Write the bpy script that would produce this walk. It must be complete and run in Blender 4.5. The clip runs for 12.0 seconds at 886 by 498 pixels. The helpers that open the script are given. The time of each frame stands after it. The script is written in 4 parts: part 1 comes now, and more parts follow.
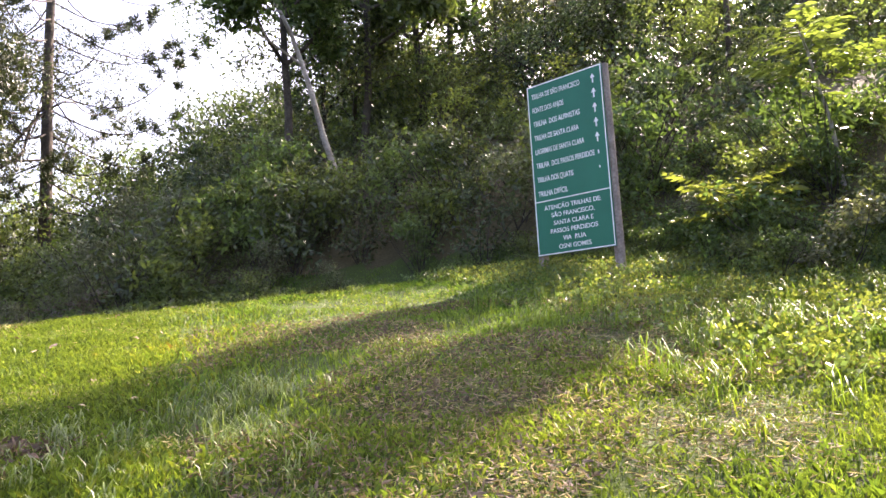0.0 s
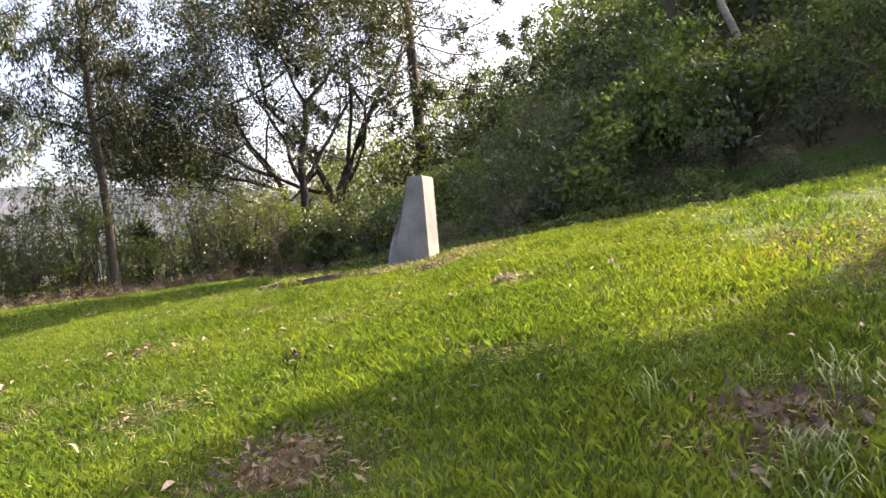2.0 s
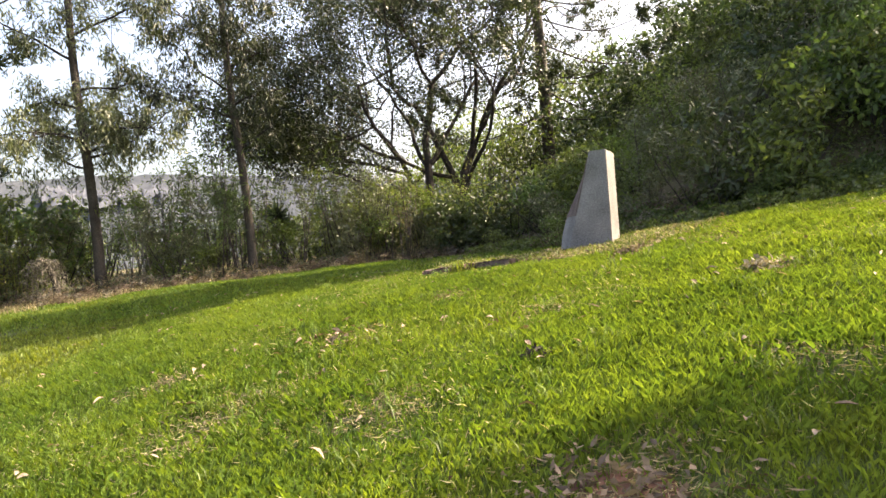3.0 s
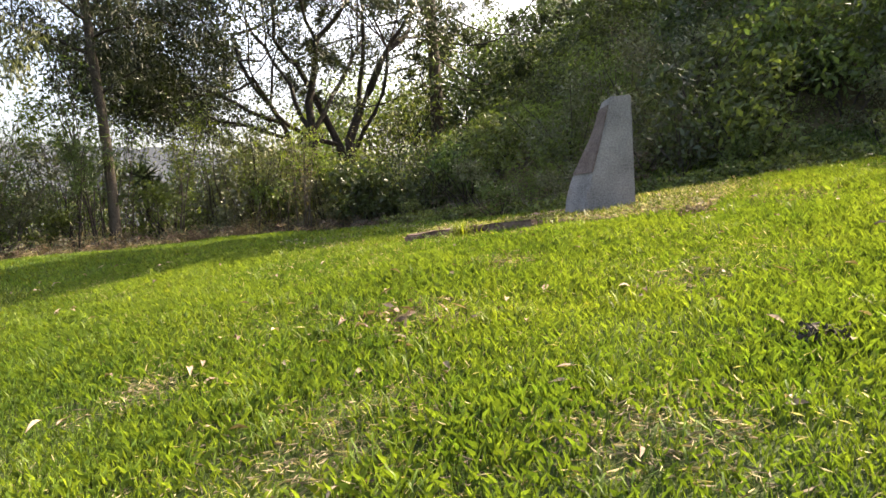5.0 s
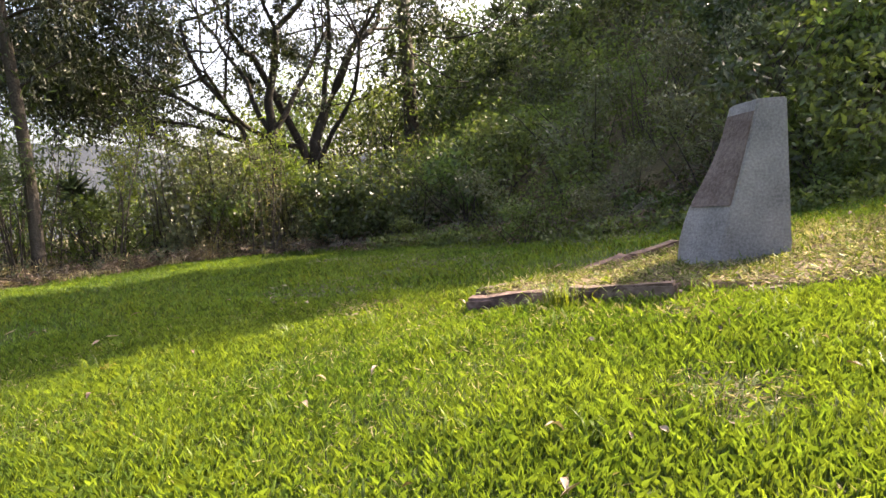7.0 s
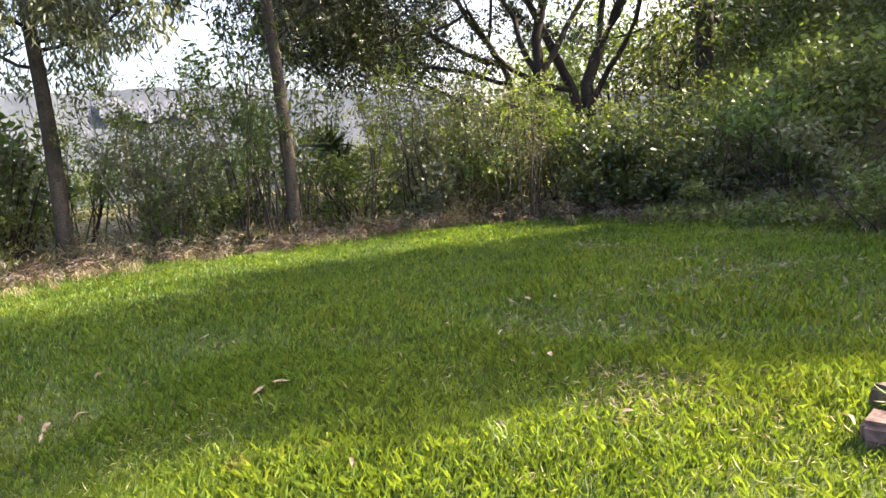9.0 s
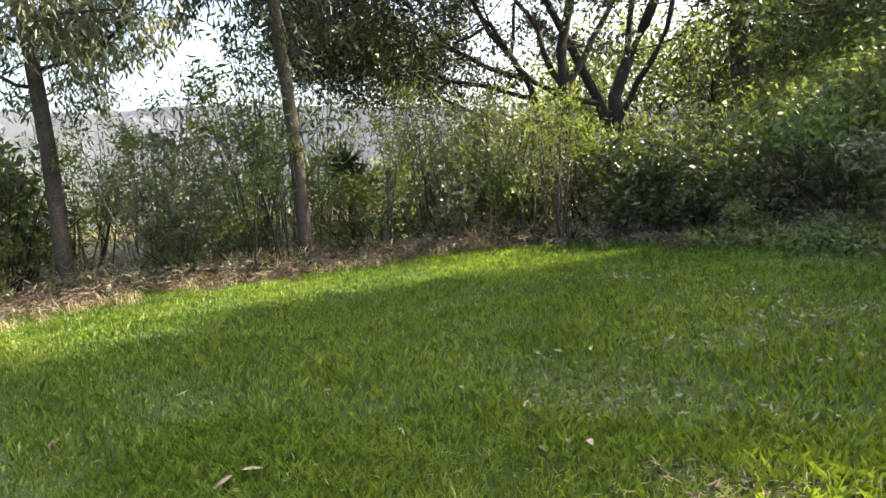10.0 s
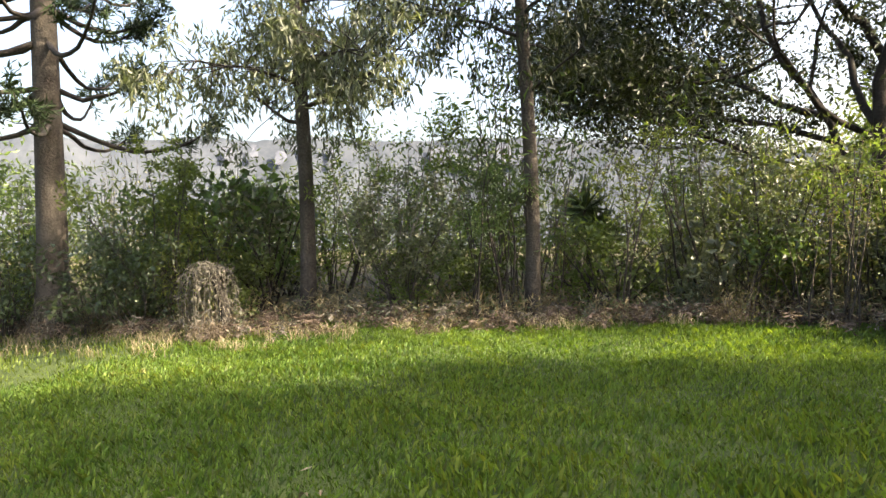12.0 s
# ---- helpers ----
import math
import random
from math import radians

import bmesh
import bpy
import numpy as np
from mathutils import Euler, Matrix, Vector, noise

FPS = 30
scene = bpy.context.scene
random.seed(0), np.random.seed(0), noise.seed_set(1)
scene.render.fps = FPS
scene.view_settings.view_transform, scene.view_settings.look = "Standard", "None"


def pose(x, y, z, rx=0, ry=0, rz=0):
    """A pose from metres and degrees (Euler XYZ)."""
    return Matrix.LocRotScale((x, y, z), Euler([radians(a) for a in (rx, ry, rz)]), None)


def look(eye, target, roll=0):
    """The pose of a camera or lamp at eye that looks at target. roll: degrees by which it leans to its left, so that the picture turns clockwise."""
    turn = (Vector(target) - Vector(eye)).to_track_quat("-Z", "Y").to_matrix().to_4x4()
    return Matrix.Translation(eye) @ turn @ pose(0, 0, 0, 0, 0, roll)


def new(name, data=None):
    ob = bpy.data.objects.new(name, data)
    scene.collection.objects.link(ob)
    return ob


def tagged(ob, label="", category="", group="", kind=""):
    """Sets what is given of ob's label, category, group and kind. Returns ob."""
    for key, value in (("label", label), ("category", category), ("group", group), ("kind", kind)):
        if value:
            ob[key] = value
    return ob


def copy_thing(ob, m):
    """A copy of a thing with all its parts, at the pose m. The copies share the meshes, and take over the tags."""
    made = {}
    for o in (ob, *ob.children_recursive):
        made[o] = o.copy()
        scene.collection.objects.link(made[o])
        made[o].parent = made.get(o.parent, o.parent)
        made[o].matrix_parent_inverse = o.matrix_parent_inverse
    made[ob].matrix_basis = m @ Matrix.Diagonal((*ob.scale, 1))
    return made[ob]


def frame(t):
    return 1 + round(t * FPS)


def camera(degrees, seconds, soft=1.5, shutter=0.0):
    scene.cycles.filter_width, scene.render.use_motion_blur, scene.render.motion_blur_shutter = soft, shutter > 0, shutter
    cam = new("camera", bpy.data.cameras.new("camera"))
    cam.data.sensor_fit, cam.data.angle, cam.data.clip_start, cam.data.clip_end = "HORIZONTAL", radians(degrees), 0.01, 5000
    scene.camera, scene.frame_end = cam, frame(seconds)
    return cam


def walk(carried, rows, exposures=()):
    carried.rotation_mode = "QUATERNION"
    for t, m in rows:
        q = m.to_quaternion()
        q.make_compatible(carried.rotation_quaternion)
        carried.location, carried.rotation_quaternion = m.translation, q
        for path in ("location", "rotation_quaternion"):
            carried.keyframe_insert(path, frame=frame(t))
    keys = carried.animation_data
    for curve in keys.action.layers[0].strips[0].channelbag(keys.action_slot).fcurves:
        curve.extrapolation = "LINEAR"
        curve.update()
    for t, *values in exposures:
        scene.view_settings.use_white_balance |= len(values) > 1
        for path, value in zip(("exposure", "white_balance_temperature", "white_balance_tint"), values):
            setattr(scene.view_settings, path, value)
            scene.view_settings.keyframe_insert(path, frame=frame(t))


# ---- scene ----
cam = camera(65.81, 12.0)
PATH = [
(0, (5.029, -4.548, -0.221), (5.715, -2.682, -0.003), -1.41),
    (0.5, (4.441, -4.160, -0.189), (5.268, -2.351, 0.016), -1.17),
    (1, (3.913, -3.739, -0.173), (4.633, -1.877, -0.046), -1.49),
    (1.3, (3.570, -3.464, -0.170), (3.985, -1.509, -0.089), -1.26),
    (1.5, (3.320, -3.271, -0.161), (3.490, -1.280, -0.073), -2.19),
    (2, (2.629, -2.712, -0.087), (2.438, -0.721, -0.090), -5.08),
    (2.5, (2.004, -2.344, -0.075), (1.641, -0.378, -0.053), -4.71),
    (2.7, (1.751, -2.190, -0.043), (1.271, -0.248, -0.049), -4.54),
    (4.3, (-0.357, -1.221, -0.335), (-0.538, 0.770, -0.379), -2.11),
    (4.5, (-0.553, -0.997, -0.282), (-0.624, 1.001, -0.357), -2.52),
    (5, (-0.961, -0.420, -0.218), (-0.968, 1.577, -0.322), -3.31),
    (5.5, (-1.331, 0.244, -0.165), (-1.120, 2.227, -0.311), -2.12),
    (6, (-1.592, 0.939, -0.046), (-1.158, 2.886, -0.188), -3.26),
    (6.5, (-1.854, 1.585, 0.204), (-1.531, 3.552, 0.046), -3.19),
    (6.7, (-1.975, 1.838, 0.257), (-1.729, 3.819, 0.135), -3.68),
    (8.3, (-2.152, 4.312, 0.517), (-2.375, 6.291, 0.333), -1.79),
    (8.5, (-2.174, 4.474, 0.540), (-2.501, 6.436, 0.334), -2.68),
    (9, (-2.200, 4.911, 0.698), (-2.825, 6.795, 0.453), -3.52),
    (9.5, (-2.324, 5.354, 0.752), (-3.041, 7.212, 0.567), -3.93),
    (10, (-2.408, 5.821, 0.795), (-3.099, 7.687, 0.596), -3.99),
    (10.5, (-2.376, 6.215, 0.873), (-3.152, 8.053, 0.732), -2.92),
    (11, (-2.386, 6.642, 0.937), (-3.191, 8.471, 0.847), -2.08),
    (11.5, (-2.318, 6.968, 0.981), (-3.312, 8.703, 0.933), -0.84),
    (12, (-2.274, 7.202, 1.003), (-3.640, 8.662, 0.927), -0.08),
]
walk(cam, [(t, look(eye, target, roll)) for t, eye, target, roll in PATH], [(0, 2.6, 6500, 29), (1.4, 2.6, 6400, 30), (2.2, 2.25, 7100, 19), (4.5, 2.25, 7300, 14), (7.0, 2.35, 7100, 18), (8.4, 2.65, 6800, 21), (9.2, 2.6, 6700, 16), (10.5, 2.6, 6800, 12), (12, 2.4, 7000, 12)])

# ---- world, sun and exposure ----
SUN_AZ, SUN_EL = radians(60.0), radians(40.0)      # azimuth clockwise from +Y
world = bpy.data.worlds.new("sky_world")
world.use_nodes = True
scene.world = world
wn = world.node_tree
sky = wn.nodes.new("ShaderNodeTexSky")
sky.sky_type = "NISHITA"
sky.sun_disc = False
sky.sun_elevation = SUN_EL
sky.sun_rotation = SUN_AZ
sky.air_density, sky.dust_density, sky.ozone_density = 1.0, 7.0, 1.0
wn.links.new(sky.outputs[0], wn.nodes["Background"].inputs[0])
wn.nodes["Background"].inputs[1].default_value = 0.14
sun_data = bpy.data.lights.new("sun", "SUN")
sun_data.energy, sun_data.angle, sun_data.color = 4.4, radians(0.6), (1.0, 0.89, 0.70)
sun = new("sun", sun_data)
s_dir = Vector((math.sin(SUN_AZ) * math.cos(SUN_EL), math.cos(SUN_AZ) * math.cos(SUN_EL), math.sin(SUN_EL)))
sun.matrix_world = look(s_dir * 60, (0, 0, 0))


# ---- materials ----
def mat(name, c1, c2, rough=0.8, scale=6.0, bump=0.3, trans=0.0, island=0.0, fine=40.0, spec=0.3, c3=None, metal=0.0, through_tint=(1.16, 1.22, 0.60)):
    """Two-scale noise colour, fine relief; trans: share of light let through a leaf; island: value spread piece by piece."""
    m = bpy.data.materials.new(name)
    m.use_nodes = True
    nt = m.node_tree
    b = nt.nodes["Principled BSDF"]
    out = nt.nodes["Material Output"]
    geo = nt.nodes.new("ShaderNodeTexCoord")
    n1 = nt.nodes.new("ShaderNodeTexNoise")
    n1.inputs["Scale"].default_value, n1.inputs["Detail"].default_value = scale, 6.0
    n2 = nt.nodes.new("ShaderNodeTexNoise")
    n2.inputs["Scale"].default_value, n2.inputs["Detail"].default_value = fine, 4.0
    nt.links.new(geo.outputs["Object"], n1.inputs["Vector"])
    nt.links.new(geo.outputs["Object"], n2.inputs["Vector"])
    add = nt.nodes.new("ShaderNodeMath")
    add.operation = "MULTIPLY_ADD"
    add.inputs[1].default_value, add.inputs[2].default_value = 0.45, 0.0
    nt.links.new(n2.outputs["Fac"], add.inputs[0])
    mix_in = nt.nodes.new("ShaderNodeMath")
    mix_in.operation = "MULTIPLY_ADD"
    mix_in.inputs[1].default_value = 0.55
    nt.links.new(n1.outputs["Fac"], mix_in.inputs[0])
    nt.links.new(add.outputs[0], mix_in.inputs[2])
    ramp = nt.nodes.new("ShaderNodeValToRGB")
    ramp.color_ramp.elements[0].position, ramp.color_ramp.elements[1].position = 0.36, 0.64
    ramp.color_ramp.elements[0].color, ramp.color_ramp.elements[1].color = (*c1, 1), (*c2, 1)
    if c3:
        e = ramp.color_ramp.elements.new(0.72)
        e.color = (*c3, 1)
    nt.links.new(mix_in.outputs[0], ramp.inputs[0])
    col = ramp.outputs[0]
    if island:
        g = nt.nodes.new("ShaderNodeNewGeometry")
        hsv = nt.nodes.new("ShaderNodeHueSaturation")
        mr = nt.nodes.new("ShaderNodeMapRange")
        mr.inputs[3].default_value, mr.inputs[4].default_value = 1 - island, 1 + island
        nt.links.new(g.outputs["Random Per Island"], mr.inputs[0])
        nt.links.new(mr.outputs[0], hsv.inputs["Value"])
        oi = nt.nodes.new("ShaderNodeObjectInfo")
        mh = nt.nodes.new("ShaderNodeMapRange")
        mh.inputs[3].default_value, mh.inputs[4].default_value = 0.475, 0.525
        nt.links.new(oi.outputs["Random"], mh.inputs[0])
        nt.links.new(mh.outputs[0], hsv.inputs["Hue"])
        nt.links.new(col, hsv.inputs["Color"])
        col = hsv.outputs[0]
    nt.links.new(col, b.inputs["Base Color"])
    b.inputs["Roughness"].default_value = rough
    b.inputs["Metallic"].default_value = metal
    b.inputs["Specular IOR Level"].default_value = spec
    if bump:
        bp = nt.nodes.new("ShaderNodeBump")
        bp.inputs["Strength"].default_value, bp.inputs["Distance"].default_value = bump, 0.02
        nt.links.new(n2.outputs["Fac"], bp.inputs["Height"])
        nt.links.new(bp.outputs[0], b.inputs["Normal"])
    if trans:
        tr = nt.nodes.new("ShaderNodeBsdfTranslucent")
        br = nt.nodes.new("ShaderNodeMix")
        br.data_type, br.blend_type = "RGBA", "MULTIPLY"
        br.inputs[0].default_value = 1.0
        br.inputs[7].default_value = (*through_tint, 1)
        nt.links.new(col, br.inputs[6])
        nt.links.new(br.outputs[2], tr.inputs[0])
        ms = nt.nodes.new("ShaderNodeMixShader")
        ms.inputs[0].default_value = trans
        nt.links.new(b.outputs[0], ms.inputs[1])
        nt.links.new(tr.outputs[0], ms.inputs[2])
        nt.links.new(ms.outputs[0], out.inputs[0])
    return m


# Turf colour is darkened to carry the self-shadow between grass blades.
M_GROUND = mat("turf", (0.026, 0.043, 0.009), (0.060, 0.084, 0.017), 0.95, 0.7, 0.8, fine=45, c3=(0.13, 0.088, 0.046))
M_GRASS = mat("grass_blades", (0.058, 0.108, 0.019), (0.130, 0.188, 0.033), 0.5, 0.45, 0, trans=0.48, island=0.5, fine=6, c3=(0.24, 0.20, 0.08), through_tint=(1.48, 1.25, 0.42))
M_GRASS_PALE = mat("grass_pale", (0.075, 0.125, 0.035), (0.15, 0.21, 0.07), 0.4, 2, 0, trans=0.4, island=0.4, spec=0.6)
M_DRYGRASS = mat("dry_grass", (0.20, 0.175, 0.10), (0.34, 0.30, 0.19), 0.8, 2, 0, trans=0.35, island=0.4)
M_LEAF = mat("leaf_mid", (0.066, 0.100, 0.032), (0.125, 0.165, 0.050), 0.42, 0.8, 0, trans=0.50, island=0.5, spec=0.5)
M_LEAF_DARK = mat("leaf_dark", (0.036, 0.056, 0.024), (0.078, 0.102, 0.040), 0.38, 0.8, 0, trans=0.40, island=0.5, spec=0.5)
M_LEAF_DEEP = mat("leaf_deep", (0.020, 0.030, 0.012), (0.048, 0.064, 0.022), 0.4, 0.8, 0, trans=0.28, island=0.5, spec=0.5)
M_LEAF_LIGHT = mat("leaf_light", (0.098, 0.136, 0.032), (0.165, 0.205, 0.055), 0.5, 0.8, 0, trans=0.58, island=0.4)
M_LEAF_GREY = mat("leaf_grey", (0.085, 0.10, 0.055), (0.14, 0.155, 0.088), 0.4, 0.8, 0, trans=0.4, island=0.4, spec=0.5)
M_LEAF_DEAD = mat("leaf_dead", (0.10, 0.085, 0.07), (0.21, 0.185, 0.16), 0.85, 1.5, 0, trans=0.2, island=0.4)
M_LEAF_PALE = mat("leaf_pale", (0.12, 0.12, 0.05), (0.21, 0.19, 0.09), 0.6, 0.8, 0, trans=0.4, island=0.4)
M_LEAF_BROWN = mat("leaf_brown", (0.09, 0.07, 0.05), (0.195, 0.155, 0.12), 0.8, 1.5, 0, trans=0.3, island=0.5)
M_NEEDLE = mat("needle", (0.020, 0.036, 0.014), (0.05, 0.07, 0.025), 0.5, 2, 0, trans=0.15, island=0.4)
M_BARK = mat("bark", (0.034, 0.027, 0.021), (0.105, 0.09, 0.073), 0.9, 3, 0.9, fine=25)
M_BARK_DARK = mat("bark_dark", (0.022, 0.018, 0.015), (0.06, 0.05, 0.042), 0.9, 3, 0.9, fine=25)
M_BARK_PALE = mat("bark_pale", (0.16, 0.14, 0.11), (0.36, 0.33, 0.27), 0.85, 2, 0.6, fine=18)
M_CONC = mat("concrete", (0.13, 0.125, 0.122), (0.29, 0.28, 0.27), 0.9, 2.2, 0.5, fine=45)
M_STONE = mat("kerb_stone", (0.045, 0.029, 0.022), (0.18, 0.13, 0.105), 0.95, 5.0, 1.0, island=0.35, fine=18)
M_RUST = mat("stained_concrete", (0.082, 0.06, 0.052), (0.185, 0.15, 0.132), 0.95, 3, 0.7, fine=30)
M_PLOT = mat("plot_earth", (0.075, 0.052, 0.030), (0.20, 0.15, 0.085), 0.95, 2.5, 0.9, fine=25)
M_SOIL = mat("soil", (0.06, 0.032, 0.02), (0.17, 0.09, 0.06), 0.95, 3, 0.9, fine=25)
M_GREEN = mat("sign_green", (0.010, 0.13, 0.075), (0.014, 0.16, 0.095), 0.4, 1.5, 0.02, fine=60)
M_WHITE = mat("sign_white", (0.72, 0.74, 0.72), (0.82, 0.83, 0.81), 0.5, 3, 0)
M_POST = mat("weathered_post", (0.15, 0.12, 0.10), (0.34, 0.29, 0.25), 0.85, 4, 0.6, fine=30)
# Distance haze is mixed into the blue-grey of both ridge colours.
M_FAR_HAZE = mat("far_forest_haze", (0.040, 0.048, 0.060), (0.070, 0.078, 0.090), 1.0, 0.03, 0, fine=0.25, spec=0.0)
M_CLIFF_HAZE = mat("far_cliff_haze", (0.050, 0.056, 0.072), (0.095, 0.103, 0.122), 1.0, 0.05, 0, fine=0.3, spec=0.0)
M_LITTER = mat("forest_litter", (0.04, 0.035, 0.016), (0.10, 0.085, 0.04), 0.95, 2.0, 0.9, fine=18)
M_VALLEY = mat("valley_woods", (0.022, 0.034, 0.014), (0.05, 0.062, 0.028), 1.0, 0.06, 0, fine=0.5, spec=0.0)
M_DEADLEAF = mat("dead_leaf", (0.11, 0.07, 0.045), (0.32, 0.26, 0.20), 0.7, 4, 0, trans=0.15, island=0.5)


# ---- mesh helpers ----
rng = np.random.default_rng(7)


def tri_mesh(name, V, T, materials, index=None, smooth=False):
    V, T = np.asarray(V, np.float32), np.asarray(T, np.int32)
    me = bpy.data.meshes.new(name)
    me.vertices.add(len(V))
    me.vertices.foreach_set("co", V.ravel())
    me.loops.add(T.size)
    me.loops.foreach_set("vertex_index", T.ravel())
    me.polygons.add(len(T))
    me.polygons.foreach_set("loop_start", np.arange(len(T), dtype=np.int32) * T.shape[1])
    if index is not None:
        me.polygons.foreach_set("material_index", np.asarray(index, np.int32))
    if smooth:
        me.polygons.foreach_set("use_smooth", np.ones(len(T), bool))
    for m in materials if isinstance(materials, (list, tuple)) else [materials]:
        me.materials.append(m)
    me.update(calc_edges=True)
    return me


def part(name, data, parent, label=""):
    ob = new(name, data)
    ob.parent = parent
    return tagged(ob, label)


def part_bm(name, bm, material, parent, label=""):
    me = bpy.data.meshes.new(name)
    bm.to_mesh(me)
    bm.free()
    me.materials.append(material)
    return part(name, me, parent, label)


class Soup:
    """Collects triangles of many small pieces for one mesh."""

    def __init__(self):
        self.v, self.t, self.n = [], [], 0

    def put(self, V, T):
        if len(V):
            self.v.append(np.asarray(V, float))
            self.t.append(np.asarray(T) + self.n)
            self.n += len(V)
        return self

    def mesh(self, name, material, smooth=False):
        return tri_mesh(name, np.vstack(self.v), np.vstack(self.t), material, smooth=smooth)


def tube(pts, radii, sides=7):
    pts = np.asarray(pts, float)
    n = len(pts)
    d = np.gradient(pts, axis=0)
    d /= np.linalg.norm(d, axis=1)[:, None] + 1e-9
    ref = np.where(np.abs(d[:, 2:3]) > 0.9, [[1.0, 0, 0]], [[0, 0, 1.0]])
    a = np.cross(d, ref)
    a /= np.linalg.norm(a, axis=1)[:, None] + 1e-9
    b = np.cross(d, a)
    ang = np.arange(sides) * 2 * np.pi / sides
    ring = np.cos(ang)[None, :, None] * a[:, None] + np.sin(ang)[None, :, None] * b[:, None]
    V = (pts[:, None] + ring * np.asarray(radii, float)[:, None, None]).reshape(-1, 3)
    i, j = np.meshgrid(np.arange(n - 1), np.arange(sides), indexing="ij")
    p, q = i * sides + j, i * sides + (j + 1) % sides
    T = np.concatenate([np.stack([p, q, q + sides], -1).reshape(-1, 3), np.stack([p, q + sides, p + sides], -1).reshape(-1, 3)])
    return V, T


def unit(a):
    return a / (np.linalg.norm(a, axis=-1, keepdims=True) + 1e-9)


def leaves(C, length, width, hang=0.0, spread=1.0, along=None):
    """A folded leaf of two triangles at each point; hang pulls the tips down, along leans them to given directions."""
    n = len(C)
    d = rng.normal(size=(n, 3)) * spread
    d[:, 2] -= hang
    if along is not None:
        d += along
    d = unit(d)
    side = unit(np.cross(d, rng.normal(size=(n, 3))))
    up = np.cross(side, d)
    L = length * rng.uniform(0.6, 1.3, (n, 1))
    Wd = width * rng.uniform(0.7, 1.2, (n, 1))
    m = C + d * L * 0.45 + up * L * 0.06
    V = np.stack([C, m + side * Wd / 2, C + d * L - up * L * 0.08, m - side * Wd / 2], 1).reshape(-1, 3)
    k = np.arange(n)[:, None] * 4
    return V, np.concatenate([k + [0, 1, 2], k + [0, 2, 3]])


def blob(center, radius, n, flat=1.0, shell=0.5):
    d = unit(rng.normal(size=(n, 3)))
    r = rng.uniform(shell, 1.0, (n, 1)) ** 0.6
    return np.asarray(center) + d * r * radius * np.array([1, 1, flat])


def polyline(p, d, length, steps, wander, lift=0.0):
    """A wandering line from p along d."""
    pts, d = [np.asarray(p, float)], unit(np.asarray(d, float))
    for _ in range(steps):
        d = unit(d + rng.normal(size=3) * wander + np.array([0, 0, lift]))
        pts.append(pts[-1] + d * length / steps)
    return np.array(pts)


# ---- the lie of the land ----
EDGE = [(-24, 6), (-18, 11), (-12.8, 12.8), (-10, 15.2), (-6.6, 17.7), (-4.4, 18.5), (-2.2, 17.7), (-0.2, 15.9), (1.4, 13.6), (3.4, 12.0), (6, 10.9), (9, 10.3), (11.5, 8.5), (13, 5.6), (13.4, 2), (14.5, -4), (17, -12)]
CLEAR = np.array(EDGE + [(10, -18), (-10, -18), (-24, -10)], float)


def smooth01(a, b, x):
    t = np.clip((x - a) / (b - a), 0, 1)
    return t * t * (3 - 2 * t)


def edge_distance(x, y):
    """Distance outwards from the mown clearing; negative inside."""
    x, y = np.asarray(x, float), np.asarray(y, float)
    best, inside = np.full(x.shape, 1e9), np.zeros(x.shape, bool)
    for (ax, ay), (bx, by) in zip(CLEAR, np.roll(CLEAR, -1, 0)):
        ux, uy = bx - ax, by - ay
        t = np.clip(((x - ax) * ux + (y - ay) * uy) / (ux * ux + uy * uy), 0, 1)
        best = np.minimum(best, np.hypot(x - ax - t * ux, y - ay - t * uy))
        cross = (ay > y) != (by > y)
        inside ^= cross & (x < ux * (y - ay) / (uy if uy else 1e-9) + ax)
    return np.where(inside, -best, best)


def land(x, y):
    x, y = np.asarray(x, float), np.asarray(y, float)
    s = 0.8 * np.log1p(np.exp(np.clip((6.5 - y) / 0.8, -40, 40)))
    k = 1 / (1 + np.exp(np.clip(-(9 - y) / 1.5, -40, 40)))
    xc = np.clip(x, -40, 24)
    z = 0.03 * xc - 0.42 - 0.17 * np.minimum(s, 14) + 0.08 * xc * np.where(xc > 0, 1.0, k)
    d = np.maximum(edge_distance(x, y), 0)
    hill = smooth01(-3, 9, x)
    z = z + hill * 26 * (1 - np.exp(-d * 0.45 / 26)) + (1 - hill) * (0.05 * np.minimum(d, 20) - 0.16 * np.maximum(d - 20, 0) * np.exp(-d / 400))
    z = z + 0.9 * smooth01(0.2, 3.6, d) * smooth01(-3.0, 0.5, x)
    z = z + 0.05 * np.sin(x * 0.9 + 1.3 * np.sin(y * 0.5)) * np.sin(y * 0.8 + 0.6) + 0.02 * np.sin(x * 3.1 + y * 1.7) * np.sin(y * 2.7 - x)
    return z


def land1(x, y):
    return float(land(np.array([x]), np.array([y]))[0])


def axis_steps(lo, hi, fine_lo, fine_hi, step, grow=1.25):
    mid = list(np.arange(fine_lo, fine_hi + step / 2, step))
    a, s = mid[-1], step
    while a < hi:
        s *= grow
        a += s
        mid.append(a)
    a, s = mid[0], step
    while a > lo:
        s *= grow
        a -= s
        mid.insert(0, a)
    return np.array(mid)


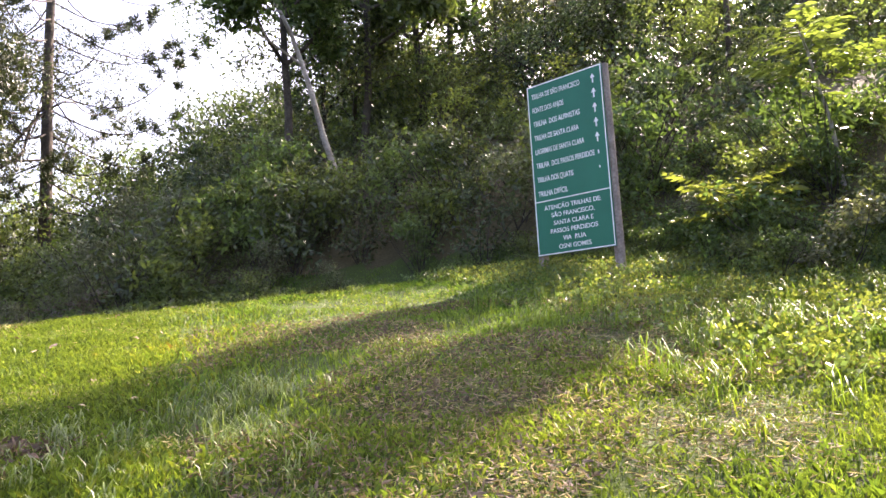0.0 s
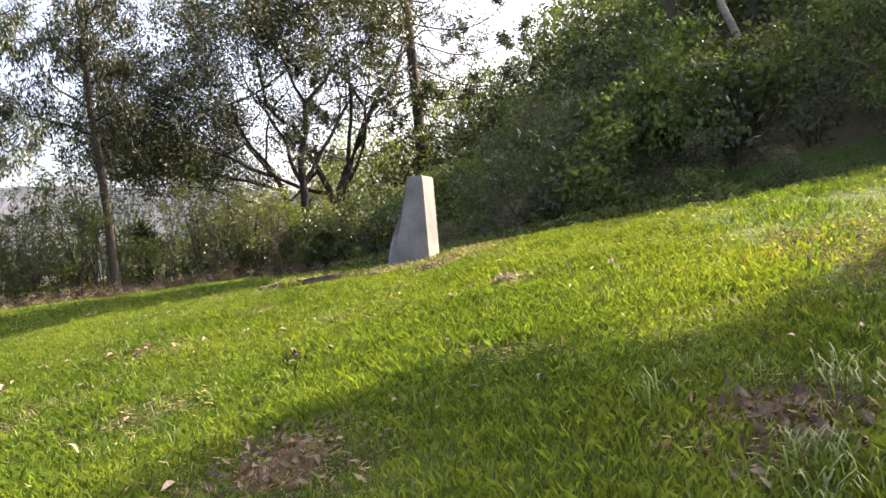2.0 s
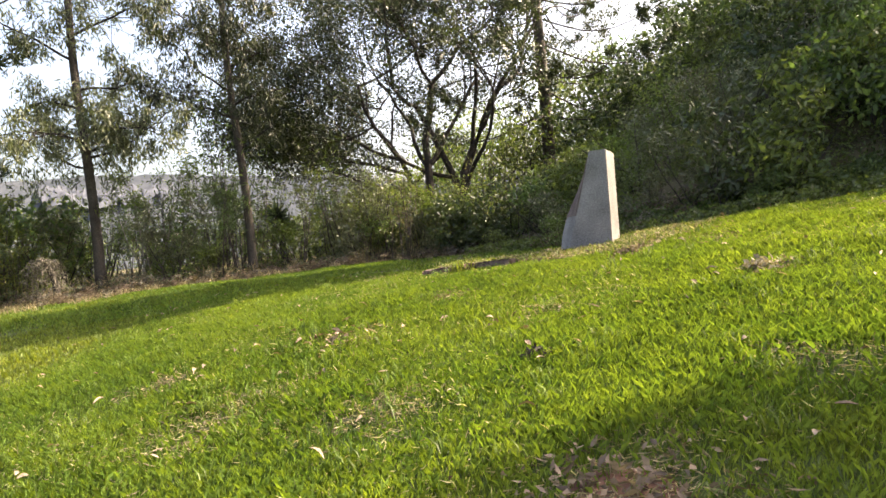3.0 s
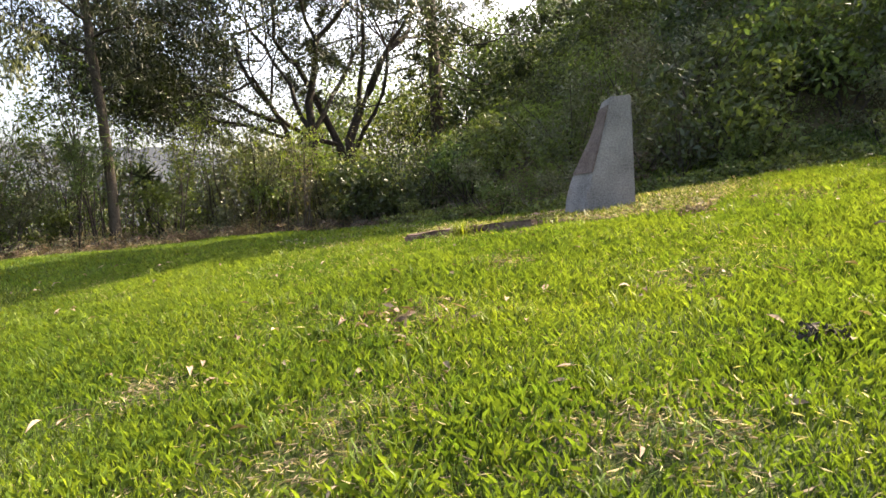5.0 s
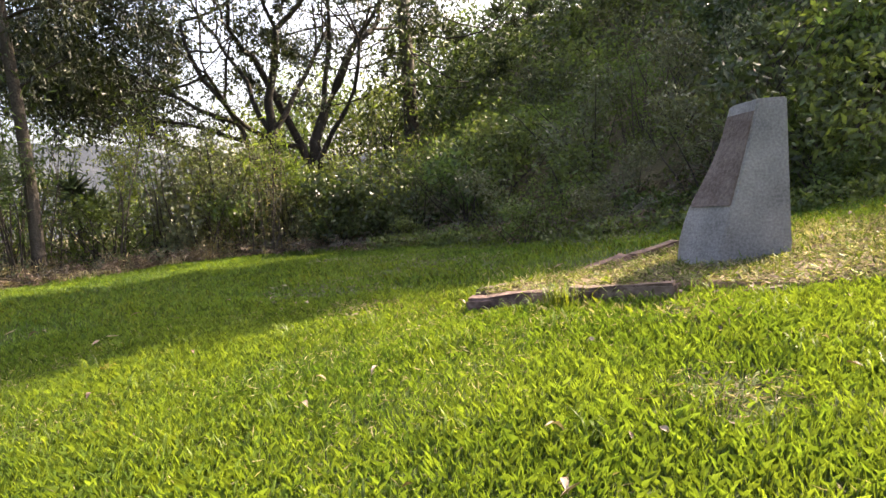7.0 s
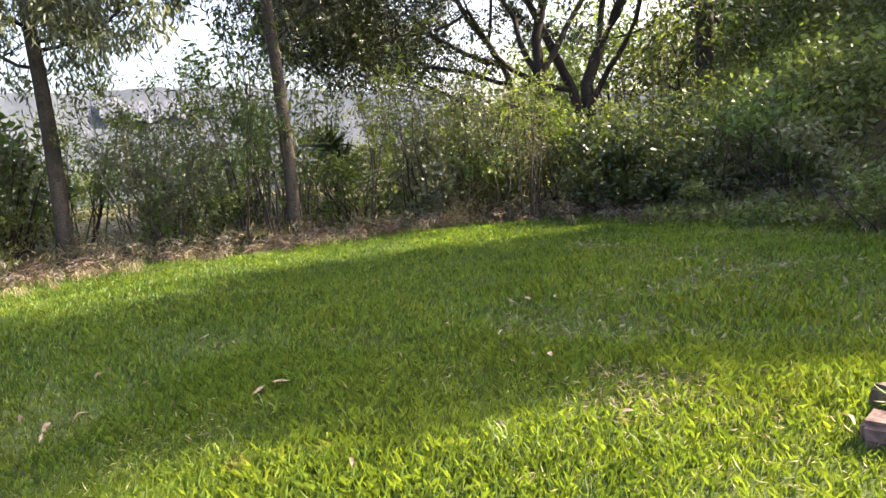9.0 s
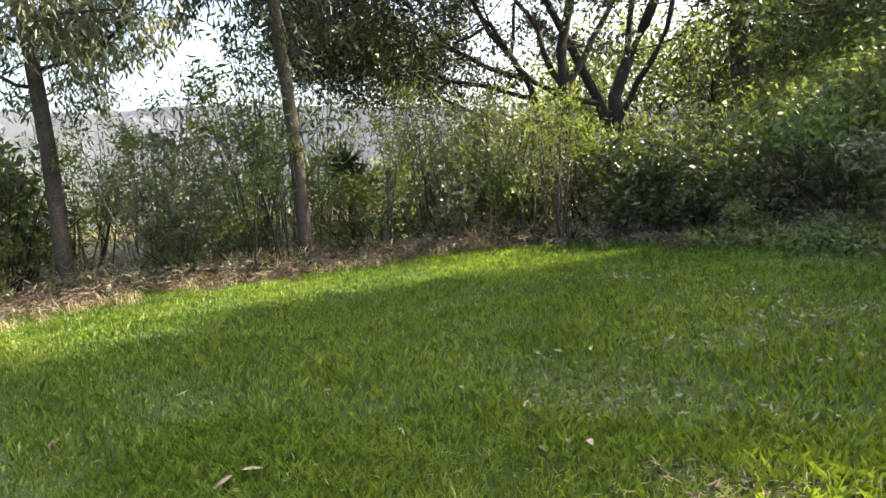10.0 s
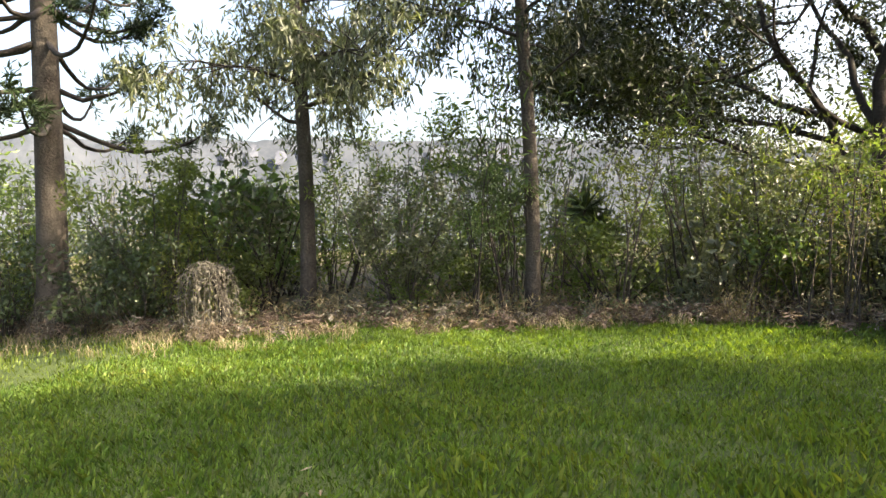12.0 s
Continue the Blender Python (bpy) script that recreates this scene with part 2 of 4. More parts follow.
gx = axis_steps(-1800, 1800, -22, 18, 0.3)
gy = axis_steps(-1800, 1800, -10, 26, 0.3)
GX, GY = np.meshgrid(gx, gy, indexing="ij")
GV = np.stack([GX, GY, land(GX, GY)], -1).reshape(-1, 3)
i, j = np.meshgrid(np.arange(len(gx) - 1), np.arange(len(gy) - 1), indexing="ij")
k = (i * len(gy) + j).ravel()
CX, CY = (GX[:-1, :-1] + GX[1:, 1:]) / 2, (GY[:-1, :-1] + GY[1:, 1:]) / 2
CD = edge_distance(CX, CY).ravel()
ground = new("ground", tri_mesh("ground", GV, np.stack([k, k + len(gy), k + len(gy) + 1, k + 1], -1), [M_GROUND, M_LITTER, M_VALLEY], np.where(CD > 24, 2, np.where(CD > 1.1, 1, 0)), True))
tagged(ground, "sloping turf clearing with green grass and bare patches", "ground", kind="structure")


# ---- far ridge with pale cliffs, haze put into their colours ----
def ridge():
    root = tagged(new("backdrop"), "distant wooded ridge with pale rock cliffs, tinted for haze", "ridge", kind="structure")
    az = np.radians(np.linspace(-110, 40, 220))
    base = np.linspace(0, 1, 12)
    wob = np.array([noise.noise((a * 9, 0.3, 0)) for a in az]) * 7 + np.array([noise.noise((a * 40, 2.3, 0)) for a in az]) * 2.5
    top = 84 + wob - 22 * smooth01(radians(-32), radians(-8), az) - 12 * smooth01(radians(-55), radians(-80), az)
    V = []
    for a, h in zip(az, top):
        for b in base:
            r = 560 + 140 * b ** 1.2
            V.append((math.sin(a) * r, math.cos(a) * r, -60 + (h + 60) * b ** 0.9 + 3 * noise.noise((a * 60, b * 9, 1))))
    n = len(base)
    i, j = np.meshgrid(np.arange(len(az) - 1), np.arange(n - 1), indexing="ij")
    k = (i * n + j).ravel()
    part("wooded_slope", tri_mesh("wooded_slope", V, np.stack([k, k + 1, k + n + 1, k + n], -1), M_FAR_HAZE, smooth=True), root)
    cl = Soup()
    for a0 in np.radians(np.concatenate([np.linspace(-43.5, -35.5, 16), np.linspace(-60, -52, 5)])):
        w, zt = rng.uniform(2.2, 5.2), rng.uniform(0.88, 0.95)
        hb = rng.uniform(0.07, 0.17)
        rows = []
        for q in np.linspace(0, 1, 6):
            b = zt - hb * (1 - q)
            r = 560 + 140 * b ** 1.2 - 11
            z = -60 + 144 * b ** 0.9
            for sd in (-1, 0, 1):
                aa = a0 + (sd * w * rng.uniform(0.5, 1.2) + rng.normal() * 0.6) / r
                rows.append((math.sin(aa) * r, math.cos(aa) * r, z + rng.normal() * 0.8))
        i, j = np.meshgrid(np.arange(5), np.arange(2), indexing="ij")
        k = (i * 3 + j).ravel()
        cl.put(rows, np.concatenate([np.stack([k, k + 1, k + 4], -1), np.stack([k, k + 4, k + 3], -1)]))
    part("cliff_face", cl.mesh("cliff_face", M_CLIFF_HAZE), root, "pale grey rock cliff bands tinted for haze")
    return root


ridge()


# ---- trail sign ----
def bevel_box(cx, cy, cz, sx, sy, sz, r=0.006):
    bm = bmesh.new()
    bmesh.ops.create_cube(bm, size=1)
    bmesh.ops.scale(bm, vec=(sx, sy, sz), verts=bm.verts)
    bmesh.ops.bevel(bm, geom=bm.edges[:], offset=r, segments=2, affect="EDGES")
    bmesh.ops.translate(bm, vec=(cx, cy, cz), verts=bm.verts)
    return bm


def lettering(text, x, z, width, height, parent, middle=False):
    cu = bpy.data.curves.new("lettering", "FONT")
    cu.body, cu.size, cu.extrude, cu.offset = text, 0.15, 0.0015, 0.0016
    ob = bpy.data.objects.new("lettering", cu)
    scene.collection.objects.link(ob)
    bpy.context.view_layer.update()
    me = bpy.data.meshes.new_from_object(ob.evaluated_get(bpy.context.evaluated_depsgraph_get()))
    bpy.data.objects.remove(ob)
    co = np.array([v.co[:] for v in me.vertices])
    lo, hi = co.min(0), co.max(0)
    sx, sy = width / (hi[0] - lo[0]), height / 0.109
    x0 = x - (width / 2 if middle else 0)
    out = np.stack([x0 + (co[:, 0] - lo[0]) * sx, -0.0235 - co[:, 2], z + co[:, 1] * sy], 1)
    me.vertices.foreach_set("co", out.ravel())
    me.materials.clear()
    me.materials.append(M_WHITE)
    me.update()
    return part("lettering", me, parent)


def trail_sign():
    root = tagged(new("trail_sign"), "tall green trail sign with white lettering on two wooden posts", "sign")
    w, z0, z1, zm = 1.43, 0.42, 3.36, 1.33
    panel = part_bm("panel", bevel_box(0, 0, (z0 + z1) / 2, w, 0.036, z1 - z0, 0.004), M_GREEN, root, "green painted sheet panel")
    for z in (z0 + 0.012, z1 - 0.012, zm):
        part_bm("border", bevel_box(0, -0.021, z, w - 0.004, 0.006, 0.018, 0.001), M_WHITE, panel)
    for x in (-w / 2 + 0.012, w / 2 - 0.012):
        part_bm("border", bevel_box(x, -0.0205, (z0 + z1) / 2, 0.018, 0.006, z1 - z0 - 0.05, 0.001), M_WHITE, panel)
    for x in (-w / 2 + 0.02, w / 2 - 0.01):
        bm = bmesh.new()
        bmesh.ops.create_cone(bm, cap_ends=True, segments=14, radius1=0.085, radius2=0.072, depth=3.75)
        bmesh.ops.translate(bm, vec=(x, 0.105, 1.5), verts=bm.verts)
        part_bm("post", bm, M_POST, root, "weathered grey wooden post")
    rows = ["TRILHA DE SÃO FRANCISCO", "FONTE DOS ANJOS", "TRILHA  DOS ALPINISTAS", "TRILHA DE SANTA CLARA", "LÁGRIMAS DE SANTA CLARA", "TRILHA  DOS PASSOS PERDIDOS", "TRILHA DOS QUATIS", "TRILHA DIFÍCIL"]
    for n, text in enumerate(rows):
        lettering(text, -w / 2 + 0.09, 3.12 - n * 0.243, 0.041 * len(text), 0.092, panel)
    for n, (text, wd) in enumerate((("ATENÇÃO TRILHAS DE:", 1.06), ("SÃO FRANCISCO,", 0.80), ("SANTA CLARA E", 0.74), ("PASSOS PERDIDOS", 0.88), ("VIA  RUA", 0.43), ("OSNI GOMES", 0.60))):
        lettering(text, 0.0, 1.17 - n * 0.134, wd, 0.075, panel, True)
    for n in range(7):
        z = 3.16 - n * 0.243
        h = 0.15 if n < 5 else (0.10 if n == 5 else 0.05)
        bm = bevel_box(w / 2 - 0.16, -0.021, z - 0.03 if n < 5 else z, 0.022, 0.006, h * 0.62, 0.001)
        if n < 5:
            tip = [bm.verts.new((w / 2 - 0.16 + a, y, z + b)) for y in (-0.0235, -0.0185) for a, b in ((-0.042, 0.01), (0.042, 0.01), (0, 0.085))]
            bm.faces.new(tip[:3])
            bm.faces.new((tip[5], tip[4], tip[3]))
        part_bm("arrow", bm, M_WHITE, panel)
    root.matrix_world = Matrix.Translation((10.83, 4.98, 0.47)) @ Matrix(((0.466, 0.885, 0, 0), (-0.885, 0.466, 0, 0), (0, 0, 1, 0), (0, 0, 0, 1))) @ pose(0, 0, 0, 0, -2.2, 0)
    return root


trail_sign()


# ---- concrete monument on a kerbed plot ----
def monument():
    root = tagged(new("monument"), "bare grey concrete monument tapering upwards from a wide foot", "monument")
    # plan corners at each height: front right, front left, flank foot, back left, back right
    levels = []
    for z in (-0.15, 0.0, 0.15, 0.3, 0.45, 0.6, 0.8, 1.0, 1.2, 1.4, 1.5):
        f = max(0.0, 1 - z / 1.5)
        ax = -0.24 - 0.42 * f ** 1.1
        bx = float(np.interp(z, (0, 0.27, 0.54, 0.75, 0.97, 1.2, 1.5), (-0.88, -0.85, -0.77, -0.65, -0.53, -0.43, -0.34)))
        levels.append((z, [(0.0, 0.0), (ax, 0.0), (bx, 0.42), (bx + 0.02, 0.56), (0.0, 0.56)]))
    bm = bmesh.new()
    rings = [[bm.verts.new((x, y, z if n else z - (0.03 if z > 1.4 and n else 0))) for n, (x, y) in enumerate(ring)] for z, ring in levels]
    for p, q in zip(rings, rings[1:]):
        for a in range(5):
            bm.faces.new((p[a], p[(a + 1) % 5], q[(a + 1) % 5], q[a]))
    bm.faces.new(rings[-1])
    bm.faces.new(rings[0][::-1])
    bmesh.ops.recalc_face_normals(bm, faces=bm.faces)
    bmesh.ops.bevel(bm, geom=[e for e in bm.edges if e.calc_face_angle(0) > 0.5], offset=0.014, segments=2, affect="EDGES")
    part_bm("body", bm, M_CONC, root, "rain-streaked grey concrete body")
    # stained slab let into the flank above the foot
    bm = bmesh.new()
    col = []
    for z, ring in levels[5:10]:
        a, b = Vector((*ring[1], z)), Vector((*ring[2], z))
        out = Vector((-(b - a).y, (b - a).x, 0)).normalized() * -1
        out = out if out.x < 0 else -out
        col.append([bm.verts.new(a + (b - a) * t + out * o) for t, o in ((0.03, 0.002), (0.04, 0.016), (0.99, 0.016), (1.0, 0.002))])
    for p, q in zip(col, col[1:]):
        for a in range(3):
            bm.faces.new((p[a], p[a + 1], q[a + 1], q[a]))
    bm.faces.new(col[0])
    bm.faces.new(col[-1][::-1])
    bmesh.ops.recalc_face_normals(bm, faces=bm.faces)
    part_bm("flank_slab", bm, M_RUST, root, "brown stained slab on the flank")
    root.matrix_world = Matrix.Translation((1.38, 7.92, -0.42)) @ Matrix(((0.978, 0.208, 0, 0), (-0.208, 0.978, 0, 0), (0, 0, 1, 0), (0, 0, 0, 1)))
    return root


monument()


def kerb(points, label, top, length=0.62):
    """A row of worn stones, their tops a given height over the turf."""
    root = tagged(new("kerb"), label, "kerb")
    for (ax, ay), (bx, by) in zip(points, points[1:]):
        L = math.hypot(bx - ax, by - ay)
        n = max(1, round(L / length))
        for q in range(n):
            t = (q + 0.5) / n
            x, y = ax + (bx - ax) * t, ay + (by - ay) * t
            bm = bevel_box(0, 0, 0, L / n - rng.uniform(0.012, 0.03), 0.18 + rng.uniform(-0.025, 0.025), 0.30, 0.022)
            bmesh.ops.subdivide_edges(bm, edges=[e for e in bm.edges if e.calc_length() > 0.22], cuts=4, use_grid_fill=True)
            for v in bm.verts:
                v.co += Vector(noise.noise_vector((v.co + Vector((x * 3, y * 3, 0))) * 7)) * 0.022 + Vector(rng.normal(size=3) * 0.003)
            ob = part_bm("stone", bm, M_STONE, root)
            slope = math.degrees(math.atan2(land1(bx, by) - land1(ax, ay), L))
            ob.matrix_world = pose(x, y, land1(x, y) + top - 0.15 + rng.uniform(-0.012, 0.012), rng.uniform(-3, 3), rng.uniform(-2, 2) - slope, rng.uniform(-2, 2) + math.degrees(math.atan2(by - ay, bx - ax)))
    return root


kerb([(-1.42, 8.10), (0.08, 7.26)], "weathered brown stone kerb along the front of the plot", 0.135, 0.85)
kerb([(0.22, 7.18), (1.75, 6.34)], "sunken broken kerb stones in the grass before the monument", 0.015, 0.5)
kerb([(-1.28, 8.34), (-0.3, 8.92), (1.2, 9.80)], "weathered stone kerb along the back of the plot", 0.11, 0.7)


# ---- trees ----
def place(root, x, y, turn=0, sink=0.05):
    root.matrix_world = pose(x, y, land1(x, y) - sink, 0, 0, turn)
    return root


def araucaria(height, trunk_r, whorl_from, reach, label, gap=0.85, tuft=1.0, per=(4, 6), heavy=1.0, shoots=13):
    root = tagged(new("araucaria_tree"), label, "tree")
    crown = Soup()
    zs = np.linspace(-0.3, height, 16)
    axis = np.stack([0.06 * np.sin(zs * 0.4), 0.05 * np.cos(zs * 0.33) - 0.05, zs], 1)
    rad = trunk_r * (1 - 0.62 * np.clip(zs / height, 0, 1)) * (1 + 0.35 * np.exp(-np.maximum(zs, 0) * 2.5))
    trunk = part("trunk", tri_mesh("trunk", *tube(axis, rad, 12), M_BARK, smooth=True), root, "straight rough grey-brown trunk")
    z = whorl_from
    crown_label = "spiky dark green needle tufts at the branch ends"
    while z < height - 0.4:
        n = rng.integers(*per)
        a0 = rng.uniform(0, 6.28)
        for q in range(n):
            a = a0 + q * 6.283 / n + rng.normal() * 0.25
            L = reach * rng.uniform(0.55, 1.1) * (0.75 + 0.55 * (z - whorl_from) / height) * (1.0 if z < height - 3 else 0.6)
            t = np.linspace(0, 1, 9)
            out = np.array([math.cos(a), math.sin(a), 0])
            sag = -0.22 * L * np.sin(t * 2.3) + 0.20 * L * t ** 3
            pts = np.array([0, 0, z]) + out * (t * L)[:, None] + np.stack([0 * t, 0 * t, sag], 1) + np.cumsum(rng.normal(size=(9, 3)) * 0.025, 0)
            wood = Soup()
            wood.put(*tube(pts, 0.035 * heavy * (1 - 0.72 * t) + 0.004, 5))
            tips = [(pts[-1], 1.0)]
            for u in (6, 7):
                for sd in (-1, 1):
                    if rng.random() < 0.75:
                        side = np.array([-out[1], out[0], 0]) * sd
                        bl = rng.uniform(0.25, 0.7) * L * 0.22
                        p2 = pts[u] + side * bl + out * bl * 0.6 + np.array([0, 0, 0.12 * bl])
                        wood.put(*tube([pts[u], (pts[u] + p2) / 2 + [0, 0, -0.03], p2], [0.012, 0.008, 0.005], 4))
                        tips.append((p2, 0.8))
            part("branch", wood.mesh("branch", M_BARK_DARK, True), root)
            for p, sc in tips:
                # a brush of shoots, each clad in short stiff needles
                for _ in range(int(shoots * sc)):
                    sdir = unit(rng.normal(size=3) * 0.6 + out * 0.5 + [0, 0, 0.45])
                    sl = 0.36 * tuft * sc * rng.uniform(0.6, 1.15)
                    u = rng.uniform(0, 1, (10, 1))
                    C = p + sdir * u * sl
                    crown.put(*leaves(C, 0.15 * tuft, 0.030 * tuft, 0, 0.7, sdir * 0.9))
        z += gap * rng.uniform(0.75, 1.25)
    part("crown", crown.mesh("crown", M_NEEDLE), root, crown_label)
    return root


def grow(soup, tips, p, d, L, r, depth, wander=0.16, kids=(2, 4), split=0.65, lift=0.03, ratio=0.66):
    pts = polyline(p, d, L, 6 if depth else 3, wander, lift)
    rr = np.linspace(r, r * 0.55, len(pts))
    soup.put(*tube(pts, rr, 7 if r > 0.05 else (4 if depth > 1 else 3)))
    if depth == 0:
        tips.append((pts[-1], unit(pts[-1] - pts[-3])))
        tips.append((pts[1], unit(pts[2] - pts[0])))
        return
    for q in range(rng.integers(*kids)):
        u = rng.integers(3, len(pts)) if q else len(pts) - 1
        dd = unit(pts[u] - pts[u - 1])
        nd = unit(dd + rng.normal(size=3) * split)
        grow(soup, tips, pts[u], nd, L * ratio * rng.uniform(0.8, 1.15), rr[u] * (0.85 if q == 0 else 0.6), depth - 1, wander, kids, split, lift, ratio)


def broad_tree(label, stems, depth, bark, leafmat, per_tip, leaf_len, leaf_w, tip_r, name="tree", crown_label="", hang=0.2, leaf_from=-9.0, **kw):
    """stems: rows of (start, direction, length, radius)."""
    root = tagged(new(name), label, "tree")
    tips = []
    for p, d, L, r in stems:
        wood = Soup()
        grow(wood, tips, p, d, L, r, depth, **kw)
        part("trunk" if len(stems) == 1 else "stem", wood.mesh("stem", bark, True), root)
    crown = Soup()
    for p, d in tips:
        if p[2] < leaf_from:
            continue
        n = max(1, int(per_tip * rng.uniform(0.5, 1.4)))
        crown.put(*leaves(blob(p + d * tip_r * 0.4, tip_r * rng.uniform(0.7, 1.2), n, 0.7, 0.0), leaf_len, leaf_w, hang, 1.0))
    part("crown", crown.mesh("crown", leafmat), root, crown_label)
    return root


def eucalyptus(height, r, lean, label, limbs, leafmat, clump=1.0):
    """limbs: rows of (height, azimuth in degrees, length, rise, clusters)."""
    root = tagged(new("eucalyptus_tree"), label, "tree")
    zs = np.linspace(-0.3, height, 18)
    axis = np.stack([lean * zs + 0.05 * np.sin(zs * 0.7), 0.05 * np.sin(zs * 0.5 + 1), zs], 1)
    part("trunk", tri_mesh("trunk", *tube(axis, r * (1 - 0.6 * np.clip(zs / height, 0, 1)) * (1 + 0.3 * np.exp(-np.maximum(zs, 0) * 3)), 12), M_BARK, smooth=True), root, "slender grey-brown trunk")
    crown = Soup()
    for z, az, L, rise, k in limbs:
        wood = Soup()
        a = radians(az)
        p0 = np.array([lean * z, 0, z])
        pts = polyline(p0, (math.cos(a), math.sin(a), rise), L * 1.3, 7, 0.12, 0.01)
        wood.put(*tube(pts, np.linspace(0.042, 0.010, 8), 6))
        for q in range(int(k * 1.7)):
            u = rng.integers(2, 8)
            c = pts[u] + rng.normal(size=3) * (0.62, 0.62, 0.45) * clump
            wood.put(*tube([pts[u], (pts[u] + c) / 2 + [0, 0, 0.06], c], [0.010, 0.007, 0.004], 4))
            crown.put(*leaves(blob(c, 0.34 * clump, 62, 1.1, 0.0), 0.19, 0.046, 1.2, 0.7))
        part("branch", wood.mesh("branch", M_BARK_DARK, True), root)
    part("crown", crown.mesh("crown", leafmat), root, "long hanging grey-green leaves")
    return root


# a fixed point in the random sequence, so that the trees keep their growth
rng.bit_generator.state = {'bit_generator': 'PCG64', 'state': {'state': 285824616576006462329292540529536375260, 'inc': 261136684632268670825940853076396136793}, 'has_uint32': 0, 'uinteger': 2902328247}
place(araucaria(16, 0.30, 4.2, 4.0, "thick araucaria pine with heavy low branches by the clearing", 0.7, 1.25, heavy=1.7), -17.0, 11.75)

# Backlit silhouette is put into this crown's leaf colour, darker than grey-green.
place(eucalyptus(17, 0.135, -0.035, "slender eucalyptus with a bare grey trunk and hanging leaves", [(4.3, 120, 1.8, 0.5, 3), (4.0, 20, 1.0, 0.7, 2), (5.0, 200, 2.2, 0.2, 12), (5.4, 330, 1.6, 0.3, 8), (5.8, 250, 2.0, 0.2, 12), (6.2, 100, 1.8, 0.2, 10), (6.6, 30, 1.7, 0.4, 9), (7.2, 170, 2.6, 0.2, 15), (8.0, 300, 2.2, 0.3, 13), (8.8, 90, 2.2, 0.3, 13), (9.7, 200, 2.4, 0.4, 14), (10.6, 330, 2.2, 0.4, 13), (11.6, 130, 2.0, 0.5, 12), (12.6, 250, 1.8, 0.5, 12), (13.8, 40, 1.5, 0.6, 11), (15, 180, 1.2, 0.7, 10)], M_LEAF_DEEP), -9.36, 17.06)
place(eucalyptus(15, 0.155, -0.03, "eucalyptus with drooping grey-green leaves at the clearing's edge", [(3.7, 200, 1.7, 0.15, 9), (4.0, 20, 2.4, 0.05, 16), (4.2, 100, 1.8, 0.2, 10), (4.4, 280, 2.0, 0.2, 14), (4.8, 340, 2.6, 0.1, 18), (5.4, 160, 2.2, 0.2, 15), (6.0, 60, 2.3, 0.3, 15), (6.8, 240, 2.3, 0.3, 15), (7.6, 10, 2.2, 0.3, 15), (8.8, 130, 2.0, 0.4, 13), (10, 270, 1.9, 0.4, 13), (11.5, 60, 1.6, 0.5, 12)], M_LEAF_GREY, 1.1), -13.1, 14.95)

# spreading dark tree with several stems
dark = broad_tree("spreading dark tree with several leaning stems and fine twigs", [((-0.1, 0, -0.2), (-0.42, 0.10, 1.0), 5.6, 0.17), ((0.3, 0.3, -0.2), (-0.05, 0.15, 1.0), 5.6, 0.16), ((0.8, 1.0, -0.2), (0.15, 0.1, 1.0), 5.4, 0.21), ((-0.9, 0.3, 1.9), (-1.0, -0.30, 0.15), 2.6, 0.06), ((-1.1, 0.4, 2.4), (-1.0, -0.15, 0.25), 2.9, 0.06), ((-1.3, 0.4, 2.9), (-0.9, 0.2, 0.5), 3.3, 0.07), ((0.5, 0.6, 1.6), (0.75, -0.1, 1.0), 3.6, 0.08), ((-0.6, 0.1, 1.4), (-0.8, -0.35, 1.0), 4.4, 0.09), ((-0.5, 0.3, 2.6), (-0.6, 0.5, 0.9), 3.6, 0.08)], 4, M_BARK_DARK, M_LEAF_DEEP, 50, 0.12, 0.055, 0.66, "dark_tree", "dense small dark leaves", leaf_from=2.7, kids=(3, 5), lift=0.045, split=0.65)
place(dark, -5.1, 25.0)
dark.scale = (1.25, 1.25, 1.3)

# pale leaning trunk on the slope
rng = np.random.default_rng(31)
place(broad_tree("tree with a pale leaning trunk among the slope's bushes", [((0, 0, -0.5), (-0.26, 0.08, 1.0), 7.4, 0.115)], 4, M_BARK_PALE, M_LEAF, 16, 0.13, 0.06, 0.85, "pale_tree", "loose mid-green crown", kids=(3, 5), lift=0.05, wander=0.07, ratio=0.42), 9.4, 15.6)
rng = np.random.default_rng(12)
place(araucaria(21, 0.30, 4.6, 7.4, "tall araucaria pine with a bare trunk and whorled branches", 1.05, 1.35, (3, 5), 1.1, 24), -1.03, 28.75)
rng = np.random.default_rng(5)


rng.bit_generator.state = {'bit_generator': 'PCG64', 'state': {'state': 103416959413118922292593677508235271331, 'inc': 261136684632268670825940853076396136793}, 'has_uint32': 0, 'uinteger': 4174926349}


